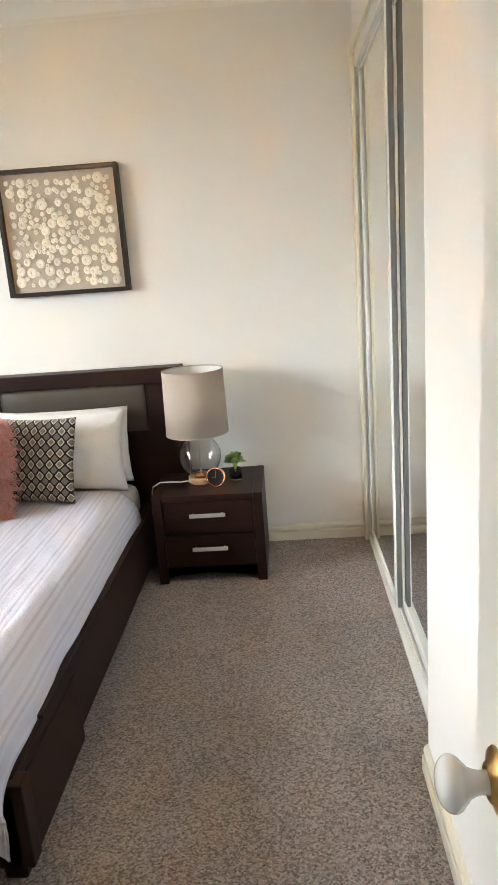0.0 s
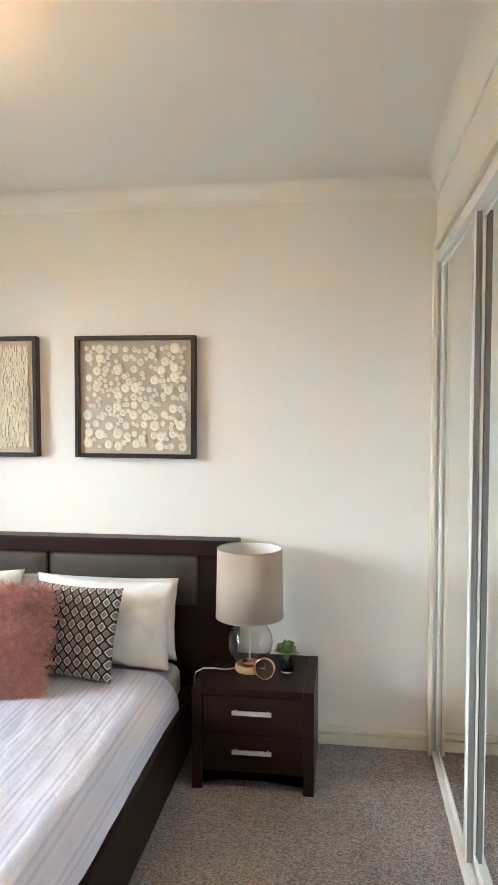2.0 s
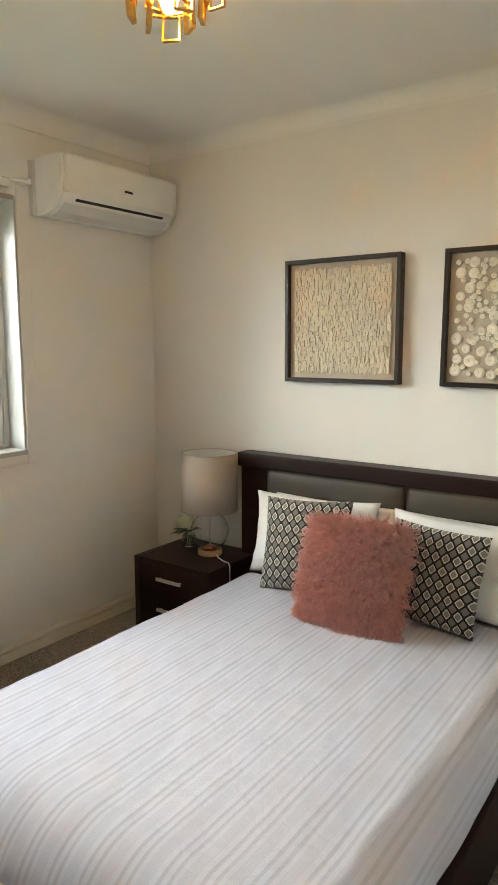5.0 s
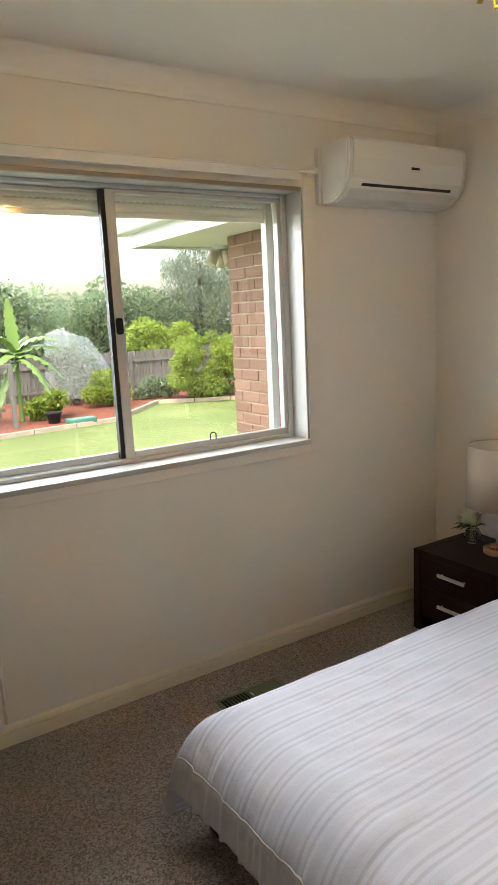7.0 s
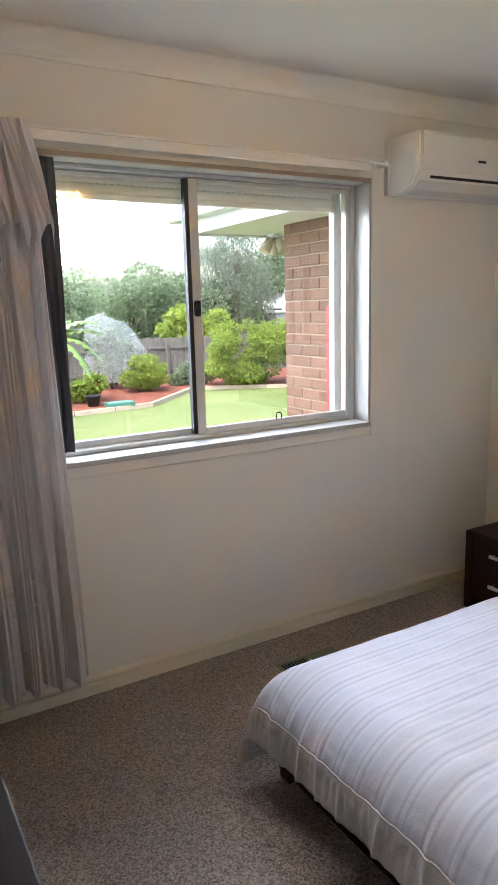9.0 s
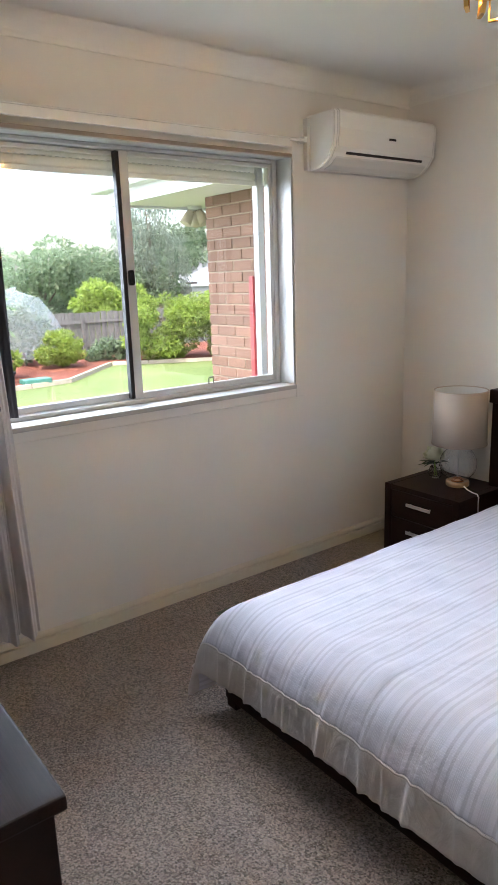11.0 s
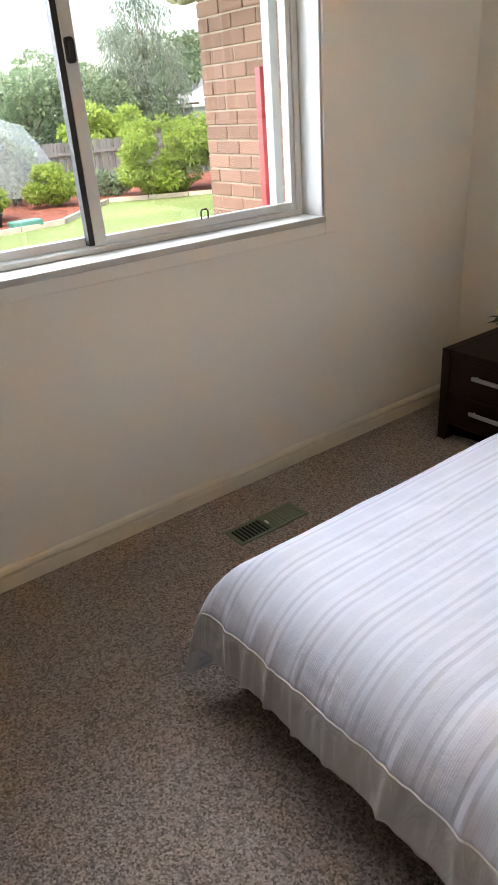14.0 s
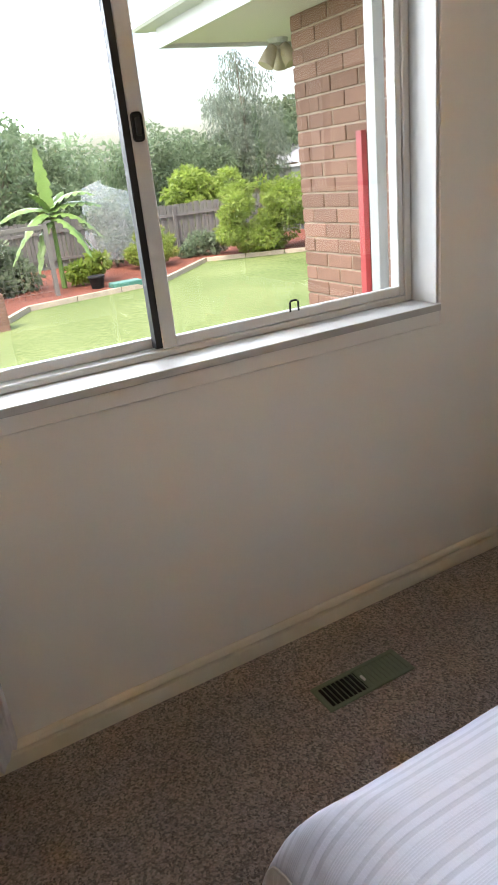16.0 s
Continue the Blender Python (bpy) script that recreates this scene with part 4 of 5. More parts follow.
def bedside_lamp(loc, cord):
    n = thing("bedside_lamp", loc, "clear glass globe lamp with natural linen drum shade", "table lamp", "bedside lamps")
    part("base", lathe([(0.0, 0.0), (0.060, 0.0), (0.064, 0.004), (0.064, 0.026), (0.061, 0.030), (0.05, 0.030), (0.047, 0.026), (0.0, 0.024)], 40), "oak", n, "round pale oak base", True)
    part("collar", lathe([(0.0, 0.025), (0.036, 0.025), (0.034, 0.040), (0.020, 0.048), (0.008, 0.05), (0.0, 0.05)], 32), "copper", n, "polished copper collar", True)
    outer = [(0.034, 0.031)] + [(0.102 * math.sin(a), 0.128 - 0.102 * math.cos(a)) for a in [0.36 + i * (2.55 - 0.36) / 22 for i in range(23)]] + [(0.050, 0.222), (0.048, 0.232)]
    inner = [(max(0.001, r - 0.0025), z) for r, z in outer[::-1]]
    bm = lathe(outer + inner, 48)
    part("globe", bm, "glass", n, "clear glass globe", True)
    part("stem", lathe([(0.0, 0.045), (0.0045, 0.045), (0.0045, 0.24), (0.0, 0.24)], 12), "plastic2", n, "thin pale stem", True)
    part("fitting", lathe([(0.0, 0.225), (0.052, 0.225), (0.052, 0.236), (0.018, 0.242), (0.018, 0.30), (0.0, 0.30)], 24), "alu", n, "silver lamp fitting", True)
    sh = part("shade", lathe([(0.149, 0.242), (0.1425, 0.545)], 64), "shade", n, "natural linen drum shade", True)
    bm = bmesh.new()
    bm.from_mesh(sh.data)
    bmesh.ops.delete(bm, geom=[f for f in bm.faces if len(f.verts) > 4], context="FACES")
    bm.to_mesh(sh.data)
    bm.free()
    sol = sh.modifiers.new("thickness", "SOLIDIFY")
    sol.thickness = 0.002
    bm = lathe([(0.1465, 0.243), (0.1402, 0.544)], 64)
    bmesh.ops.delete(bm, geom=[f for f in bm.faces if len(f.verts) > 4], context="FACES")
    part("lining", bm, "shade_in", sh, "white inner lining", True)
    for z, r in ((0.242, 0.1495), (0.541, 0.143)):
        part("hoop", lathe([(r - 0.003, z), (r + 0.001, z), (r + 0.001, z + 0.005), (r - 0.003, z + 0.005), (r - 0.003, z)], 64), "shade", sh, smooth=False)
    bm = bmesh.new()
    for k in range(3):
        a = 2.1 * k
        tube([(0.016 * math.cos(a), 0.016 * math.sin(a), 0.45), (0.139 * math.cos(a), 0.139 * math.sin(a), 0.45)], 0.0015, 5, bm=bm)
    part("spider", bm, "steel", sh)
    part("cord", tube(cord, 0.0035, 8), "cord", n, "white power cord", True)
    return n


bedside_lamp((-0.700, 3.542, NZ), [(-0.06, -0.02, 0.012), (-0.10, -0.05, 0.016), (-0.15, -0.08, 0.03), (-0.19, -0.09, 0.032), (-0.225, -0.08, 0.01), (-0.236, -0.065, -0.02), (-0.238, -0.05, -0.09)])
bedside_lamp((-2.735, 3.575, NZ), [(0.055, -0.02, 0.012), (0.10, -0.05, 0.007), (0.15, -0.075, 0.006), (0.19, -0.09, 0.010), (0.203, -0.095, -0.005), (0.206, -0.10, -0.10)])

clock = thing("desk_clock", (-0.622, 3.435, NZ), "small round copper-rimmed desk clock", "clock", rz=-12, rx=-8)
part("rim", lathe([(0.040, -0.008), (0.046, -0.008), (0.047, 0.0), (0.046, 0.01), (0.040, 0.01), (0.040, -0.008)], 40, "y"), "copper", clock, "copper rim", True, (0, 0, 0.047))
part("dial", lathe([(0.0, 0.003), (0.040, 0.003), (0.040, 0.007), (0.0, 0.007)], 40, "y"), "frame", clock, "dark brown dial", False, (0, 0, 0.047))
bm = bmesh.new()
for a in range(12):
    c, s = math.cos(a * math.pi / 6), math.sin(a * math.pi / 6)
    r = bmesh.ops.create_cube(bm, size=1)
    for v in r["verts"]:
        p = Vector((v.co.x * 0.0016, v.co.y * 0.001, 0.034 + v.co.z * 0.005))
        v.co = Vector((p.x * c + p.z * s, 0.002 + p.y, p.z * c - p.x * s))
part("hour_marks", bm, "copper", clock, "", False, (0, 0, 0.047))
part("hour_hand", block(-0.021, 0.002, 0.0, 0.0015, -0.001, 0.001), "copper", clock, "", False, (0, 0, 0.047))
part("minute_hand", block(-0.0012, 0.0012, 0.0, 0.0015, -0.002, 0.03), "copper", clock, "", False, (0, 0, 0.047))


def leaf_mesh(bm, base, direction, length, width, droop, mat_up=Vector((0, 0, 1)), n=5):
    d = Vector(direction).normalized()
    side = d.cross(mat_up)
    side = side.normalized() if side.length > 1e-3 else Vector((1, 0, 0))
    rows = []
    for i in range(n + 1):
        t = i / n
        c = Vector(base) + d * length * t + Vector((0, 0, -droop * t * t))
        w = width * (math.sin(math.pi * min(1, 0.12 + 0.88 * t)) ** 0.7) / 2
        rows.append((bm.verts.new(c - side * w + Vector((0, 0, 0.15 * w))), bm.verts.new(c), bm.verts.new(c + side * w + Vector((0, 0, 0.15 * w)))))
    for a, b in zip(rows, rows[1:]):
        bm.faces.new((a[0], a[1], b[1], b[0]))
        bm.faces.new((a[1], a[2], b[2], b[1]))


plant = thing("succulent_plant", (-0.535, 3.55, NZ), "green succulent in a small clear glass jar", "plant")
part("jar", lathe([(0.0, 0.0), (0.027, 0.0), (0.029, 0.005), (0.029, 0.05), (0.027, 0.055), (0.025, 0.055), (0.026, 0.05), (0.026, 0.006), (0.0, 0.006)], 28), "glass", plant, "clear glass jar", True)
part("pebbles", lathe([(0.0, 0.007), (0.0245, 0.007), (0.0245, 0.03), (0.015, 0.034), (0.0, 0.036)], 20), "dark", plant, "dark pebbles", True)
bm = bmesh.new()
rnd = random.Random(7)
for k in range(58):
    a, el = rnd.uniform(0, 6.28), rnd.uniform(0.15, 1.45)
    d = Vector((math.cos(a) * math.cos(el), math.sin(a) * math.cos(el), math.sin(el)))
    b0 = Vector((0, 0, 0.062)) + d * rnd.uniform(0.005, 0.036) + Vector((0, 0, 0.012))
    leaf_mesh(bm, b0, d + Vector((0, 0, 0.25)), rnd.uniform(0.028, 0.040), rnd.uniform(0.028, 0.040), 0.008, n=5)
part("leaves", bm, "leaf", plant, "fleshy bright green leaves", True)
bm = bmesh.new()
for k in range(6):
    tube([(0, 0, 0.03), (0.01 * math.cos(k), 0.01 * math.sin(k), 0.075)], 0.002, 5, bm=bm)
part("stems", bm, "leaf", plant)

vase = thing("flower_vase", (-2.92, 3.62, NZ), "ivory peony with dark leaves in a faceted glass vase", "flower vase")
part("vase", lathe([(0.0, 0.0), (0.030, 0.0), (0.040, 0.015), (0.043, 0.035), (0.034, 0.06), (0.028, 0.07), (0.026, 0.07), (0.031, 0.058), (0.039, 0.035), (0.036, 0.017), (0.028, 0.006), (0.0, 0.006)], 12), "glass", vase, "faceted clear glass vase")
bm = bmesh.new()
rnd = random.Random(17)
for k in range(170):
    a, el = rnd.uniform(0, 6.28), math.asin(rnd.uniform(-0.45, 1))
    d = Vector((math.cos(a) * math.cos(el), math.sin(a) * math.cos(el), math.sin(el)))
    leaf_mesh(bm, Vector((0.02, -0.045, 0.128)) + d * rnd.uniform(0.018, 0.042), d + Vector((0, 0, 0.5)), 0.030, 0.038, -0.010, n=4)
part("bloom", bm, "petal", vase, "full ivory peony bloom", True)
bm = bmesh.new()
for k in range(14):
    a = rnd.uniform(0, 6.28)
    d = Vector((math.cos(a) - 0.5, math.sin(a), rnd.uniform(0.1, 1.0)))
    leaf_mesh(bm, (0.0, 0.0, 0.08), d, rnd.uniform(0.07, 0.12), 0.022, rnd.uniform(0.02, 0.07), n=6)
part("leaves", bm, "darkleaf", vase, "dark narrow leaves", True)
bm = bmesh.new()
for k in range(4):
    tube([(0.008 * math.cos(k * 1.6), 0.008 * math.sin(k * 1.6), 0.01), (-0.003, -0.012, 0.12)], 0.002, 5, bm=bm)
part("stems", bm, "leaf", vase)


# ---- framed shell art ----
def art(x0, x1, z0, z1, label, tilt):
    n = thing("framed_art", ((x0 + x1) / 2, YN, z0), label, "wall art", "pair of framed artworks", ry=tilt)
    w, h = x1 - x0, z1 - z0
    t, d = 0.02, 0.05
    for a, b, c, e in ((-w / 2, -w / 2 + t, 0, h), (w / 2 - t, w / 2, 0, h), (-w / 2 + t, w / 2 - t, 0, t), (-w / 2 + t, w / 2 - t, h - t, h)):
        part("frame_bar", block(a, b, -d, -0.002, c, e, 0.002, 1), "frame", n)
    part("mount", block(-w / 2 + t, w / 2 - t, -0.022, -0.006, t, h - t), "linen", n, "natural linen backing")
    return n, w, h


a1, w, h = art(-1.585, -0.992, 1.352, 1.936, "dark framed box of pale cut discs on linen", 0.3)
rnd = random.Random(21)


def disc_mesh(r):
    bm = lathe([(0.0, 0.004), (r * 0.15, 0.004), (r * 0.2, 0.0065), (r * 0.6, 0.0075), (r * 0.95, 0.004), (r, 0.001), (r * 0.95, -0.002), (0.0, -0.002)], 14)
    me = bpy.data.meshes.new("disc")
    bm.to_mesh(me)
    bm.free()
    me.materials.append(M["shell"])
    return me


disc_radii = (0.012, 0.0155, 0.0195, 0.023, 0.026)
disc_sizes = [disc_mesh(r) for r in disc_radii]
laid = []
for row in range(11):
    for col in range(11):
        cx, cz = -w / 2 + 0.066 + (w - 0.132) * (col + rnd.uniform(-0.25, 0.25)) / 10, 0.066 + (h - 0.132) * (row + rnd.uniform(-0.25, 0.25)) / 10
        if rnd.random() < 0.06:
            continue
        for k in range(rnd.choice((2, 2, 3))):
            px, pz = cx + (rnd.uniform(-0.034, 0.034) if k else 0), cz + (rnd.uniform(-0.034, 0.034) if k else 0)
            px, pz = max(-w / 2 + 0.055, min(w / 2 - 0.055, px)), max(0.055, min(h - 0.055, pz))
            size = rnd.choice((0, 1, 2, 2, 3, 3, 4))
            if any(math.hypot(px - qx, pz - qz) < 0.82 * (disc_radii[size] + qr) for qx, qz, qr in laid):
                size = 0
                if any(math.hypot(px - qx, pz - qz) < 0.6 * (disc_radii[size] + qr) for qx, qz, qr in laid):
                    continue
            laid.append((px, pz, disc_radii[size]))
            ob = new("disc", disc_sizes[size])
            ob.parent = a1
            ob.matrix_basis = pose(px, -0.0235 - 0.003 * k - rnd.uniform(0, 0.002), pz, 90 + rnd.uniform(-5, 5), rnd.uniform(-5, 5), 0)
a2, w, h = art(-2.385, -1.777, 1.352, 1.940, "dark framed box of rows of pale shell strips", -0.2)
bm = bmesh.new()
for row in range(20):
    for col in range(46):
        px, pz = -w / 2 + 0.055 + (w - 0.11) * col / 45 + rnd.uniform(-0.004, 0.004), 0.062 + (h - 0.124) * row / 19 + rnd.uniform(-0.006, 0.006)
        m = pose(px, -0.026 - rnd.uniform(0, 0.006), pz, rnd.uniform(-10, 10), rnd.uniform(-9, 9), rnd.uniform(-22, 22))
        r = bmesh.ops.create_cube(bm, size=1)
        for v in r["verts"]:
            v.co = m @ Vector((v.co.x * rnd.uniform(0.009, 0.0128), v.co.y * 0.005, v.co.z * rnd.uniform(0.026, 0.034)))
tagged(part("strip_collage", bm, "strip", a2, "rows of pale shell strips"), kind="stuff")

# ---- air conditioner ----
ac = thing("air_conditioner", (XW, 2.99, 2.142), "white wall-mounted split air conditioner", "air conditioner")
L = 0.80
prof = [(0.0, 0.0), (0.075, 0.0), (0.13, 0.02), (0.165, 0.05), (0.178, 0.075), (0.196, 0.10), (0.207, 0.2), (0.207, 0.278), (0.199, 0.292), (0.0, 0.292)]


def extrude(profile, y0, y1, inset=0.0):
    bm = bmesh.new()
    a = [bm.verts.new((x, y0, z * 0.9)) for x, z in profile]
    b = [bm.verts.new((x, y1, z * 0.9)) for x, z in profile]
    n = len(profile)
    for i in range(n):
        bm.faces.new((a[i], a[(i + 1) % n], b[(i + 1) % n], b[i]))
    bm.faces.new(a)
    bm.faces.new(b)
    bmesh.ops.recalc_face_normals(bm, faces=bm.faces)
    return bm


bm = extrude(prof, 0.0, L)
bmesh.ops.bevel(bm, geom=[e for e in bm.edges if abs(e.verts[0].co.y - e.verts[1].co.y) < 1e-6], offset=0.006, segments=2, affect="EDGES")
part("body", bm, "plastic", ac)
panel = [(0.183, 0.088), (0.201, 0.104), (0.2125, 0.2), (0.2125, 0.281), (0.204, 0.296), (0.19, 0.297), (0.17, 0.09)]
part("front_panel", extrude(panel, 0.035, L - 0.03), "plastic", ac, "smooth white front panel")
# solid strip, its black colour stands for shade inside the outlet slot
slot = [(0.158, 0.06), (0.1805, 0.0735), (0.186, 0.0885), (0.15, 0.086)]
part("outlet", extrude(slot, 0.11, L - 0.09), "black", ac, "black strip for the shade in the air outlet slot")
flap = [(0.082, -0.003), (0.132, 0.016), (0.168, 0.049), (0.172, 0.058), (0.16, 0.055), (0.08, 0.004)]
part("flap", extrude(flap, 0.05, L - 0.045), "plastic2", ac, "closed outlet flap")
for y in (0.022, L - 0.024):
    bm = extrude([(x + 0.002, z) for x, z in prof[1:9]] + [(0.1, 0.25)], y, y + 0.003)
    part("end_joint", bm, "plastic2", ac)
part("badge", block(0.2115, 0.2142, 0.40, 0.455, 0.147, 0.158, 0.001, 1), "black", ac, "small dark badge")
part("wall_plate", block(0.0, 0.03, -0.02, 0.0, 0.0, 0.25, 0.003), "plastic2", ac)

# ---- chandelier ----
CH = (-1.56, 2.0, CEIL)
ch = thing("chandelier", CH, "gold chandelier of hanging rectangular frames with warm bulbs", "chandelier")
ch.matrix_basis = ch.matrix_basis @ Matrix.Diagonal((1.0, 1.0, 1.0, 1))
part("canopy", block(-0.13, 0.13, -0.13, 0.13, -0.035, 0.0, 0.004), "gold", ch, "square metal ceiling plate")
part("stem", lathe([(0.0, -0.33), (0.012, -0.33), (0.012, -0.035), (0.0, -0.035)], 12), "gold", ch)
for r, z in ((0.185, -0.09), (0.13, -0.10)):
    part("ring", lathe([(r - 0.006, z), (r + 0.006, z), (r + 0.006, z + 0.012), (r - 0.006, z + 0.012), (r - 0.006, z)], 32), "gold", ch)
bm = bmesh.new()
for k in range(4):
    a = k * math.pi / 2 + 0.4
    tube([(0, 0, -0.085), (0.18 * math.cos(a), 0.18 * math.sin(a), -0.085)], 0.005, 6, bm=bm)
part("spokes", bm, "gold", ch)
rnd = random.Random(31)
link = bmesh.new()
lw, lh, lt = 0.040, 0.054, 0.0032
for x0, x1, z0, z1 in ((-lw / 2, -lw / 2 + lt, 0, lh), (lw / 2 - lt, lw / 2, 0, lh), (-lw / 2 + lt, lw / 2 - lt, 0, lt), (-lw / 2 + lt, lw / 2 - lt, lh - lt, lh)):
    box(link, x0, x1, -0.005, 0.005, z0, z1)
first = part("frame_link", link, "gold", ch)
first.matrix_basis = pose(0.185, 0, -0.15, 0, 0, 90)
for r, count, tiers, z0 in ((0.19, 13, 4, -0.15), (0.145, 10, 5, -0.17), (0.10, 7, 6, -0.19), (0.055, 4, 6, -0.2)):
    for k in range(count):
        for t in range(tiers - (k % 2)):
            a = 2 * math.pi * (k + 0.5 * (t % 2)) / count
            ob = new("frame_link", first.data)
            ob.parent = ch
            rr = r * (1 - 0.05 * t) + rnd.uniform(-0.006, 0.006)
            ob.matrix_basis = pose(rr * math.cos(a), rr * math.sin(a), z0 - 0.045 * t + rnd.uniform(-0.004, 0.004), rnd.uniform(-6, 6), 0, math.degrees(a) + 90 + rnd.uniform(-25, 25))
for k in range(5):
    a = 2 * math.pi * k / 5
    b = part("bulb", lathe([(0.0, -0.06), (0.012, -0.055), (0.020, -0.034), (0.016, -0.012), (0.008, 0.0), (0.0, 0.0)], 12), "bulb", ch, "lit warm bulb", True, (0.105 * math.cos(a), 0.105 * math.sin(a), -0.21))
b = part("bulb", lathe([(0.0, -0.06), (0.012, -0.055), (0.020, -0.034), (0.016, -0.012), (0.008, 0.0), (0.0, 0.0)], 12), "bulb", ch, "lit warm bulb", True, (0, 0, -0.335))
lamp = new("chandelier_light", bpy.data.lights.new("chandelier_light", "POINT"))
lamp.data.energy, lamp.data.color, lamp.data.shadow_soft_size = 5.8, (1.0, 0.68, 0.36), 0.05
lamp.location = (CH[0], CH[1], CH[2] - 0.225)

# ---- chest of drawers ----
dz = 0.738
chest = thing("chest_of_drawers", (-2.28, 0.225, 0), "dark-stained low chest of drawers", "chest of drawers")
part("top", block(-0.76, 0.76, 0.0, 0.535, dz - 0.03, dz, 0.005), "wenge", chest)
for x in (-0.745, 0.715):
    part("side_panel", block(x, x + 0.03, 0.0, 0.515, 0.0, dz - 0.031, 0.004), "wenge", chest)
part("back_panel", block(-0.714, 0.714, 0.0, 0.012, 0.04, dz - 0.032), "wenge", chest)
part("plinth", block(-0.714, 0.714, 0.05, 0.47, 0.0, 0.06), "wenge", chest)
for i in range(2):
    for j in range(3):
        x0, z0 = -0.712 + 0.715 * i, 0.068 + 0.2128 * j
        dr = part("drawer", block(x0, x0 + 0.709, 0.475, 0.51, z0, z0 + 0.207, 0.004), "wenge", chest)
        bm = block(x0 + 0.25, x0 + 0.46, 0.523, 0.531, z0 + 0.10, z0 + 0.118, 0.002)
        for x in (x0 + 0.27, x0 + 0.435):
            box(bm, x, x + 0.006, 0.509, 0.525, z0 + 0.105, z0 + 0.113)
        part("handle", bm, "steel", dr, "brushed nickel bar handle")

# ---- floor vent ----
vent = thing("floor_vent", (-3.020, 2.288, 0.0), "olive metal floor heating vent with one damper open", "floor vent")
bm = bmesh.new()
vw, vl = 0.112, 0.322
for x0, x1, y0, y1 in ((-vw / 2, -vw / 2 + 0.014, -vl / 2, vl / 2), (vw / 2 - 0.014, vw / 2, -vl / 2, vl / 2), (-vw / 2 + 0.014, vw / 2 - 0.014, -vl / 2, -vl / 2 + 0.018), (-vw / 2 + 0.014, vw / 2 - 0.014, vl / 2 - 0.018, vl / 2), (-vw / 2 + 0.014, vw / 2 - 0.014, -0.008, 0.008)):
    box(bm, x0, x1, y0, y1, 0.0005, 0.007, 0.0015, 1)
part("frame", bm, "green", vent)
# thin plate on the floor, painted near-black as the shade of the duct
part("cavity", block(-vw / 2 + 0.013, vw / 2 - 0.013, -vl / 2 + 0.016, -0.007, 0.0005, 0.0015), "dark", vent, "near-black plate for the shade in the open duct")
part("damper", block(-vw / 2 + 0.013, vw / 2 - 0.013, 0.007, vl / 2 - 0.016, 0.0005, 0.003), "green", vent, "closed olive damper plate")
for k in range(9):
    for s in (0, 1):
        y = (-vl / 2 + 0.018 + 0.0162 * (k + 0.9)) if s == 0 else (0.008 + 0.0162 * (k + 0.55))
        part("slat", block(-vw / 2 + 0.013, vw / 2 - 0.013, y - (0.003 if s else 0.001), y + (0.003 if s else 0.001), 0.001, 0.006), "green", vent)
part("lever", block(-0.012, 0.012, -0.004, 0.004, 0.006, 0.011, 0.001, 1), "steel", vent)

# ---- outside ----
GZ = -1.0
bm = grid_mesh(60, 60, lambda u, v: (-3.6 - 240 * u ** 2.2, -130 + 290 * v, GZ + 0.06 * noise.noise(Vector((u * 30, v * 60, 2)))))
structure("ground", bm, "lawn", "green mown lawn reaching to the distance", True)

# brick wing with eaves
wing = tagged(new("house_wing"), "brick wing of the house with white eaves", "house")
part("wall", block(-5.375, -3.56, 3.752, 4.05, GZ, 2.27), "mortar", wing, "cream mortar bed")
soff = part("soffit", block(-6.1, -3.56, 3.28, 6.5, 2.262, 2.282), "soffit", wing, "cream eaves lining")
part("fascia", block(-6.13, -3.56, 3.25, 3.28, 2.24, 2.41, 0.003), "fascia", wing, "white fascia board")
part("fascia", block(-6.13, -6.10, 3.28, 6.5, 2.24, 2.41, 0.003), "fascia", wing, "white fascia board")
gut = [(0.0, 0.0), (0.105, 0.0), (0.118, 0.014), (0.112, 0.05), (0.125, 0.085), (0.125, 0.11), (0.0, 0.11)]
part("gutter", sweep(gut, (-6.26, 3.25, 2.35), (-3.56, 3.25, 2.35), True), "fascia", wing, "white quad gutter")
part("gutter", sweep(gut, (-6.13, 6.5, 2.351), (-6.13, 3.252, 2.351), True), "fascia", wing, "white quad gutter")
bm = bmesh.new()
q = [bm.verts.new(p) for p in ((-6.2, 3.18, 2.47), (-3.56, 3.18, 2.47), (-3.56, 6.5, 3.51), (-6.2, 6.5, 3.51))]
bm.faces.new(q)
bmesh.ops.solidify(bm, geom=bm.faces[:], thickness=0.04)
part("roof", bm, "tile", wing, "grey tiled roof")
part("red_post", block(-4.77, -4.725, 3.70, 3.738, GZ, 1.62, 0.004), "redpaint", wing, "red painted timber post")
pl = thing("porch_light", (-6.0, 4.05, 2.262), "porch spotlight cluster under the eaves", "outdoor light")
part("mount", lathe([(0.0, -0.03), (0.06, -0.03), (0.07, 0.0), (0.0, 0.0)], 20), "fascia", pl)
for k in range(3):
    a = 2.1 * k + 0.4
    bm = lathe([(0.0, -0.02), (0.03, -0.02), (0.045, 0.03), (0.055, 0.11), (0.048, 0.11), (0.0, 0.09)], 18)
    hd = part("spot_head", bm, "edging", pl, "cone spotlight head", True)
    hd.matrix_basis = pose(0.05 * math.cos(a), 0.05 * math.sin(a), -0.06, 150, 0, math.degrees(a) + 90)

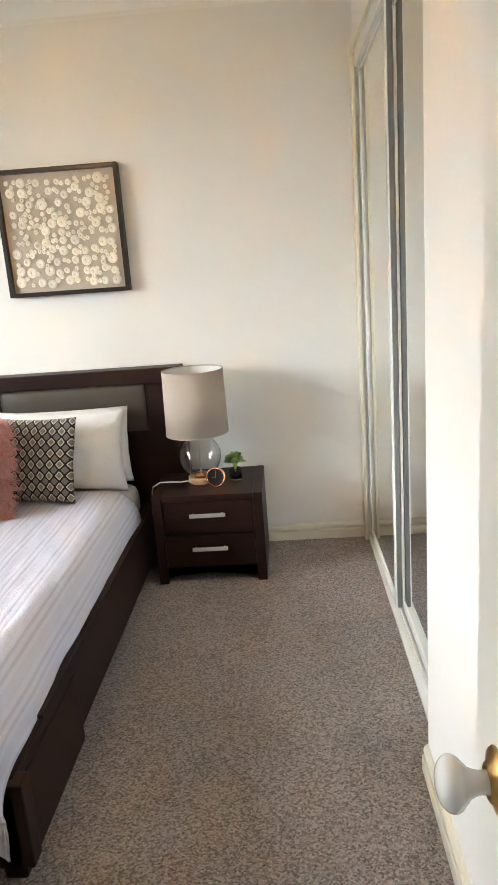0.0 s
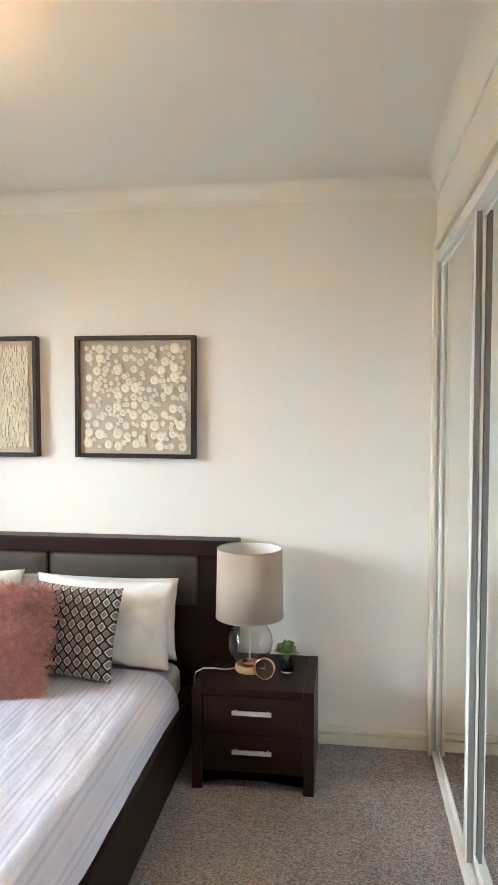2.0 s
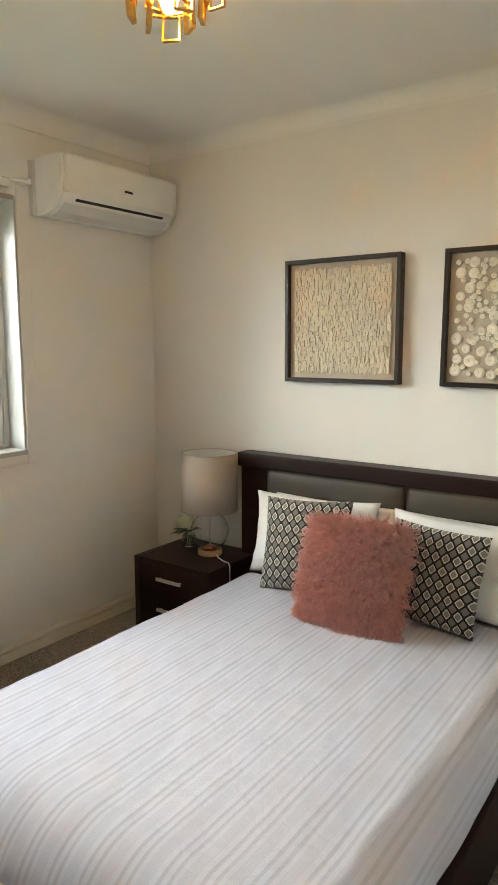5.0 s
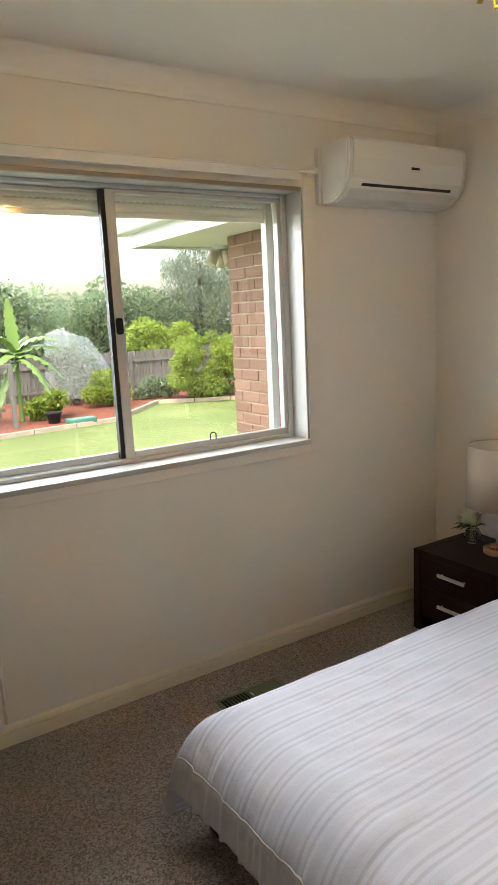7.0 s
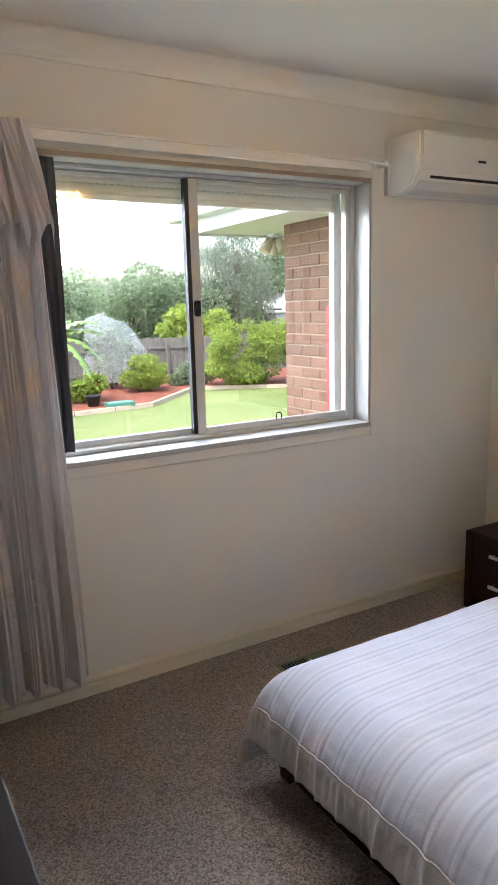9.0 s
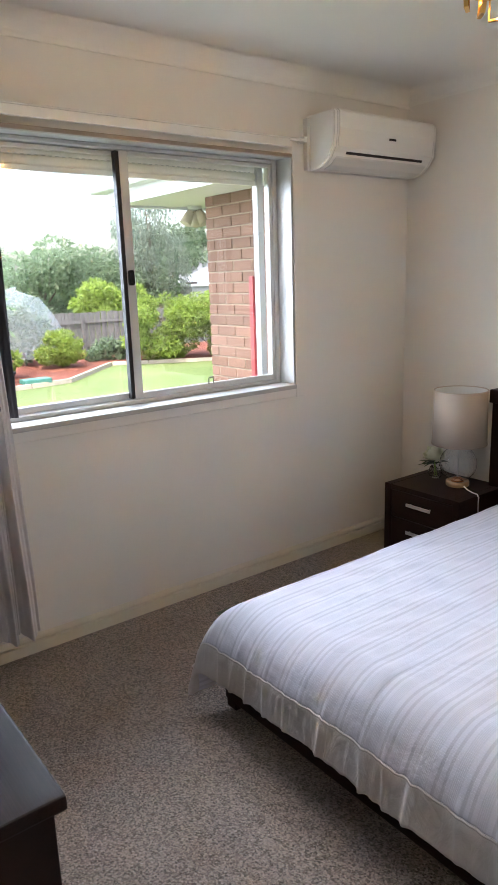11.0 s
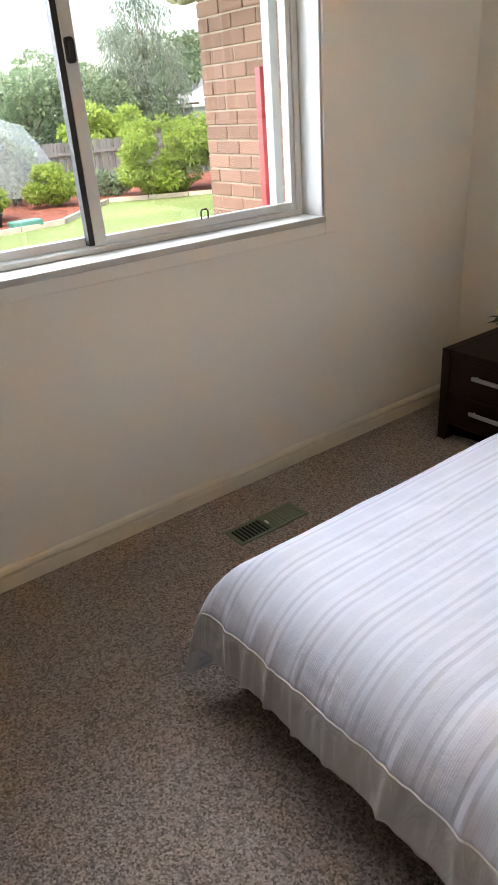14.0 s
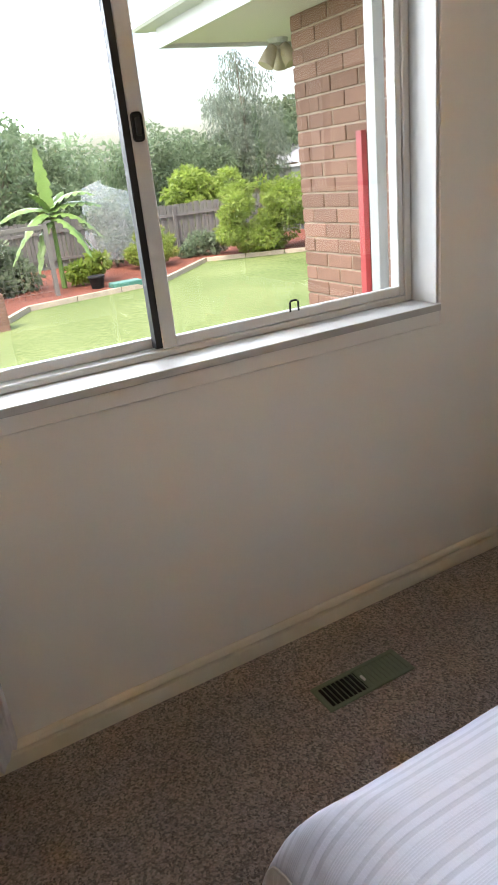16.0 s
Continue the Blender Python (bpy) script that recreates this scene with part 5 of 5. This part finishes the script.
# garden bed: mulch and edging
garden = [(-16.5, 3.65), (-17.6, 4.33), (-18.1, 7.79), (-20.8, 10.36), (-19.6, 12.4), (-17.7, 15.7), (-16.9, 17.1)]
bm = bmesh.new()
fr = [bm.verts.new((x, y, GZ + 0.10)) for x, y in garden]
bk = [bm.verts.new((-24.2, y * 1.25 - 0.5, GZ + 0.14)) for x, y in garden]
for i in range(len(garden) - 1):
    bm.faces.new((fr[i], fr[i + 1], bk[i + 1], bk[i]))
structure("ground", bm, "mulch", "red-brown mulch of the garden bed")
edge = tagged(new("garden_edging"), "low timber sleeper edging round the garden bed", "edging")
for (xa, ya), (xb, yb) in zip(garden, garden[1:]):
    a, b = Vector((xa, ya, GZ)), Vector((xb, yb, GZ))
    n = max(1, round((b - a).length / 1.2))
    for k in range(n):
        p, q = a.lerp(b, k / n), a.lerp(b, (k + 0.98) / n)
        part("sleeper", sweep([(0, 0), (0.1, 0), (0.1, 0.12), (0, 0.12)], p, q), "edging", edge)

# paling fence
fence = tagged(new("paling_fence"), "weathered grey timber paling fence", "fence")
pal = bmesh.new()
box(pal, -0.009, 0.009, -0.056, 0.056, -0.05, 1.60)
pal_first = part("paling", pal, "paling", fence)
rnd = random.Random(5)
FX = -24.4
y = 2.0
k = 0
while y < 20:
    ob = pal_first if k == 0 else new("paling", pal_first.data)
    ob.parent = fence
    ob.matrix_basis = pose(FX + (0.012 if k % 2 else -0.008), y, GZ + rnd.uniform(-0.03, 0.02), 0, rnd.uniform(-0.6, 0.6), rnd.uniform(-3, 3))
    y += 0.128
    k += 1
for z in (0.35, 1.2):
    part("rail", block(FX + 0.03, FX + 0.075, 1.9, 20.0, GZ + z, GZ + z + 0.085), "paling", fence, "horizontal fence rail")
for y in range(2, 20, 3):
    part("post", block(FX + 0.075, FX + 0.16, y - 0.05, y + 0.05, GZ - 0.1, GZ + 1.55), "paling", fence)


def foliage(parent, centres, leaf, count, mat, seed, flat=0.6, hang=0.0, name="crown", label=""):
    """Many small leaves round a set of clump centres (x, y, z, radius)."""
    rnd = np.random.RandomState(seed)
    cs = np.array(centres, float)
    vol = cs[:, 3] ** 2
    pick = rnd.choice(len(cs), count, p=vol / vol.sum())
    d = rnd.normal(size=(count, 3))
    d /= np.linalg.norm(d, axis=1)[:, None]
    rad = cs[pick, 3] * rnd.uniform(0.25, 1.0, count) ** 0.45
    p = cs[pick, :3] + d * rad[:, None] * np.array([1, 1, flat])
    if hang:
        p[:, 2] -= hang * rnd.uniform(0, 1, count) ** 2
    a = d + rnd.normal(size=(count, 3)) * 0.7 + np.array([0, 0, -0.5 - 2.0 * (hang > 0)])
    a /= np.linalg.norm(a, axis=1)[:, None]
    b = np.cross(a, rnd.normal(size=(count, 3)))
    b /= np.linalg.norm(b, axis=1)[:, None]
    s = leaf * rnd.uniform(0.6, 1.4, count)[:, None]
    wide = 0.32 if hang else 0.5
    v = np.stack([p, p + a * s * 0.5 + b * s * wide * 0.5, p + a * s, p + a * s * 0.5 - b * s * wide * 0.5], 1).reshape(-1, 3)
    me = bpy.data.meshes.new(name)
    idx = np.arange(count * 4).reshape(-1, 4)
    me.from_pydata(v.tolist(), [], idx.tolist())
    me.materials.append(M[mat])
    ob = new(name, me)
    ob.parent = parent
    ob["kind"] = "stuff"
    if label:
        ob["label"] = label
    return ob


def clumps(c, radii, n, r, seed):
    rnd = random.Random(seed)
    out = []
    for k in range(n):
        while True:
            d = Vector((rnd.uniform(-1, 1), rnd.uniform(-1, 1), rnd.uniform(-1, 1)))
            if 0.3 < d.length < 1:
                break
        out.append((c[0] + d.x * radii[0], c[1] + d.y * radii[1], c[2] + d.z * radii[2], r * rnd.uniform(0.55, 1.25)))
    return out


def tree(name, base, height, radii, label, category, mat, leaf, count, seed, n=26, r=0.9, trunk=0.16, low=0.45, hang=0.0):
    ob = thing(name, base, label, category)
    rnd = random.Random(seed)
    top = height - radii[2] * 0.7
    tb = tube([(0, 0, -0.05), (0.03 * height * rnd.uniform(-1, 1), 0.03 * height * rnd.uniform(-1, 1), top * 0.5), (0, 0, top)], trunk, 8, 0.45)
    cs = clumps((0, 0, height - radii[2]), radii, n, r, seed)
    for c in cs[:9]:
        tube([(0, 0, top * low), (c[0] * 0.5, c[1] * 0.5, (top * low + c[2]) / 2 + 0.1), c[:3]], trunk * 0.35, 6, 0.3, tb)
    part("trunk", tb, "bark", ob)
    foliage(ob, cs, leaf, count, mat, seed, 0.75, hang)
    return ob


def shrub(base, height, radii, label, mat, leaf, count, seed, n=22, r=0.45):
    return tree("shrub", base, height, radii, label, "shrub", mat, leaf, count, seed, n, r, 0.05, 0.15)


tree("tree", (-31, 6.44, GZ), 5.3, (3.2, 3.4, 2.4), "broad soft green garden tree behind the beds", "tree", "leaf_far", 0.20, 17000, 1, 34, 1.2)
tree("tree", (-29, -0.2, GZ), 8.0, (3.2, 3.8, 3.8), "broad soft green garden tree behind the beds", "tree", "leaf_far", 0.22, 10000, 2, 30, 1.2)
tree("tree", (-33, 12.89, GZ), 4.5, (2.6, 3.2, 2.1), "dense dark green tree behind the fence", "tree", "leaf_far", 0.19, 17000, 3, 32, 1.0)
tree("tree", (-34, 16.92, GZ), 4.2, (2.4, 3.0, 2.0), "dense dark green tree behind the fence", "tree", "leaf_far", 0.19, 14000, 4, 30, 1.0)
tree("tree", (-50, 30.35, GZ), 7.4, (3.2, 4.4, 3.0), "dark green tree behind the neighbour's roof", "tree", "leaf_far", 0.30, 8000, 5, 30, 1.1)
tree("tree", (-38, 10.03, GZ), 4.6, (3, 4, 2.2), "distant dark green tree", "tree", "leaf_far", 0.30, 6000, 6, 28, 1.2)
tree("tree", (-40, 28.08, GZ), 6.0, (3, 4, 2.6), "distant dark green tree", "tree", "leaf_far", 0.30, 6000, 16, 28, 1.2)
tree("weeping_tree", (-33, 19.09, GZ), 7.6, (1.5, 1.9, 2.9), "tall grey-green weeping gum tree", "tree", "leaf_weep", 0.17, 10500, 7, 40, 0.55, 0.14, 0.3, 1.3)
shrub((-27, 13.35, GZ), 2.75, (1.1, 1.35, 1.15), "bright lime green shrub by the fence", "leaf_lime", 0.17, 8000, 8, 30, 0.45)
shrub((-20.35, 12.1, GZ), 2.25, (1.2, 1.4, 1.1), "rounded yellow-green shrub on the lawn's edge", "leaf_lime", 0.10, 15000, 9, 40, 0.36)
shrub((-19.4, 13.55, GZ), 2.6, (1.2, 1.5, 1.25), "rounded yellow-green shrub on the lawn's edge", "leaf_lime", 0.10, 15000, 10, 40, 0.36)
shrub((-19.0, 14.75, GZ), 2.75, (1.2, 1.5, 1.35), "rounded yellow-green shrub on the lawn's edge", "leaf_lime", 0.10, 11000, 19, 36, 0.36)
shrub((-20.8, 8.76, GZ), 1.15, (0.6, 0.85, 0.45), "small yellow-green shrub in red mulch", "leaf_lime", 0.09, 6000, 11, 16, 0.28)
shrub((-19.6, 6.43, GZ), 1.0, (0.45, 0.5, 0.4), "small lime potted shrub in the garden bed", "leaf_lime", 0.16, 1200, 12, 10, 0.25)
shrub((-21.5, 10.48, GZ), 0.8, (0.5, 0.7, 0.3), "low green plant at the fence", "leaf_far", 0.15, 1400, 13, 10, 0.25)
shrub((-20.2, 4.15, GZ), 1.3, (0.7, 1.2, 0.6), "dark green shrub behind the trellis", "leaf_far", 0.16, 4000, 14, 20, 0.35)
shrub((-22.2, 8.05, GZ), 2.0, (0.6, 0.75, 0.85), "green shrub under white netting", "leaf_far", 0.16, 4500, 15, 22, 0.28)

net = thing("plant_netting", (-22.2, 7.95, GZ + 0.35), "white garden netting draped over a shrub", "netting")


TENT = (1.0, 0.86, 1.04, 0.9, 1.08, 0.84, 1.0, 0.92, 1.06)


def drape(u, v):
    """A sheet tied at the top and pulled out in a few straight folds."""
    n = len(TENT)
    i = min(n - 1, int(u * n))
    f = u * n - i

    def corner(k):
        a = 2 * math.pi * k / n
        return Vector((math.cos(a), math.sin(a))) * TENT[k % n]
    c = corner(i).lerp(corner(i + 1), f)
    r = 0.62 + 0.74 * v if v > 0.06 else 0.62 * v / 0.06
    h = 2.05 * (1 - v) + (0.05 if v > 0.06 else 0.10) - 0.10 * c.y * (1 - v) + 0.03 * math.sin(7 * u * 6.28) * v
    return (0.85 * r * c.x, r * c.y + 0.50 * v + 0.02 * math.sin(23 * u + 9 * v), h)


part("net", grid_mesh(72, 33, drape), "net", net)

ban = thing("banana_plant", (-19.6, 5.68, GZ), "young banana plant with broad torn leaves", "banana plant")
part("stalk", tube([(0, 0, -0.05), (0.02, 0.0, 1.0), (0.0, 0.03, 2.1)], 0.075, 10, 0.5), "banana", ban)


def banana_leaf(direction, length, width, droop, z):
    d = Vector(direction).normalized()
    side = Vector((0, 0, 1)).cross(d)
    side = side.normalized() if side.length > 0.05 else Vector((0, 1, 0))

    def f(u, v):
        c = Vector((0, 0, z + 0.4)) + d * length * u + Vector((0, 0, -droop * u * u))
        w = 1.08 * width * math.sin(math.pi * min(0.97, 0.1 + 0.88 * u)) ** 0.6
        w *= 1.0 - 0.42 * ((u * 6.3 + 0.4 * (v > 0.5) + z) % 1.0) ** 2 * (u > 0.15)
        t = (v - 0.5) * w
        return c + side * t + Vector((0, 0, -0.5 * abs(t))) + Vector((0, 0, 0.03 * math.sin(u * 40) * abs(v - 0.5)))
    part("leaf", grid_mesh(44, 6, f), "banana", ban, smooth=True)


for d, ln, w, dr, z in (((0.05, -0.06, 1), 1.45, 0.42, 0.0, 1.6), ((0.2, 1, 0.55), 1.5, 0.42, 0.75, 1.6), ((0.2, -1, 0.5), 1.5, 0.42, 0.8, 1.6), ((0.4, 0.8, 0.3), 1.3, 0.36, 1.1, 1.5), ((0.6, -0.7, 0.4), 1.3, 0.36, 1.0, 1.5), ((-0.4, 0.5, 1.0), 1.2, 0.34, 0.5, 1.5), ((0.5, 0.35, 0.2), 1.1, 0.30, 1.3, 1.4), ((0.4, -0.4, 0.1), 1.0, 0.28, 1.3, 1.35), ((0.3, -0.5, 1.0), 1.1, 0.30, 0.5, 1.6), ((0.3, 0.9, 0.9), 1.6, 0.36, 0.9, 1.65), ((0.2, -0.9, 0.15), 1.25, 0.28, 1.2, 1.45), ((0.1, 0.7, 0.0), 1.1, 0.26, 1.2, 1.4)):
    banana_leaf(d, ln, w, dr, z)

trel = thing("garden_trellis", (-18.5, 4.50, GZ), "weathered timber trellis with wire mesh", "trellis")
for y in (-2.4, 0.72):
    part("post", block(-0.05, 0.05, y - 0.05, y + 0.05, -0.05, 1.72, 0.005), "paling", trel)
part("top_bar", block(-0.04, 0.04, -2.45, 0.77, 1.66, 1.75, 0.005), "paling", trel)
bm = bmesh.new()
for k in range(12):
    box(bm, -0.004, 0.004, -2.35, 0.67, 0.1 + k * 0.13, 0.106 + k * 0.13)
for k in range(22):
    box(bm, -0.004, 0.004, -2.3 + k * 0.14, -2.294 + k * 0.14, 0.1, 1.66)
part("mesh", bm, "paling", trel)
pier = thing("brick_pier", (-15.9, 3.35, GZ), "low red brick pier on the lawn", "brick pier")
for k in range(9):
    part("brick", block(-0.17, 0.17, -0.17, 0.17, -0.05 + k * 0.086, 0.026 + k * 0.086, 0.006, 1), "brick", pier)
part("core", block(-0.16, 0.16, -0.16, 0.16, -0.05, 0.71), "mortar", pier)
pot = thing("plant_pot", (-18.6, 6.25, GZ + 0.08), "terracotta pot in the garden bed", "plant pot")
part("pot", lathe([(0.0, 0.0), (0.14, 0.0), (0.19, 0.28), (0.21, 0.28), (0.21, 0.33), (0.18, 0.33), (0.17, 0.27), (0.0, 0.25)], 20), "dark", pot, "dark plastic pot", True)
tub = thing("planter_tub", (-18.2, 6.84, GZ + 0.08), "low green plastic planter tub", "planter")
part("tub", block(-0.2, 0.2, -0.38, 0.38, 0.0, 0.14, 0.03), "teal", tub)

nb = tagged(new("neighbour_house"), "neighbour's brick house with pale hipped roof", "house")
part("wall", block(-44, -36.5, 24.6, 35, GZ, 1.5), "brick", nb, "red brick wall")
bm = bmesh.new()
lo = [bm.verts.new(p) for p in ((-35.8, 23.8, 1.5), (-35.8, 36, 1.5), (-45, 36, 1.5), (-45, 23.8, 1.5))]
hi = [bm.verts.new(p) for p in ((-39.5, 27.5, 3.4), (-39.5, 32, 3.4))]
bm.faces.new((lo[0], lo[1], hi[1], hi[0]))
bm.faces.new((lo[1], lo[2], hi[1]))
bm.faces.new((lo[2], lo[3], hi[0], hi[1]))
bm.faces.new((lo[3], lo[0], hi[0]))
bm.faces.new(lo[::-1])
bmesh.ops.recalc_face_normals(bm, faces=bm.faces)
part("roof", bm, "render", nb, "pale tiled roof")
part("gutter", block(-35.8, -35.65, 23.7, 36, 1.4, 1.58), "fascia", nb)
shed = thing("garden_shed", (-33, 21.49, GZ), "pale metal garden shed behind the fence", "shed")
part("wall", block(-1.2, 1.2, -0.8, 0.9, -0.1, 2.3), "render", shed)
part("roof", block(-1.3, 1.3, -0.9, 1.0, 2.3, 2.42), "fascia", shed)

# bricks of the wing, course by course
br = bmesh.new()
box(br, -0.115, 0.115, -0.05, 0.05, -0.038, 0.038, 0.004, 1)
half = bmesh.new()
box(half, -0.055, 0.055, -0.05, 0.05, -0.038, 0.038, 0.004, 1)
b_full = half_first = None
rnd = random.Random(9)
zc, course = GZ + 0.04, 0
while zc < 2.24:
    x = -5.385
    if course % 2:
        ob = part("brick", half.copy(), "brick", wing) if half_first is None else new("brick", half_first.data)
        half_first = half_first or ob
        ob.parent = wing
        ob.location = (x + 0.055, 3.795 + rnd.uniform(-0.002, 0.002), zc)
        x += 0.12
    while x < -3.65:
        ob = part("brick", br.copy(), "brick", wing) if b_full is None else new("brick", b_full.data)
        b_full = b_full or ob
        ob.parent = wing
        ob.location = (x + 0.115, 3.795 + rnd.uniform(-0.002, 0.002), zc)
        x += 0.24
    zc += 0.086
    course += 1
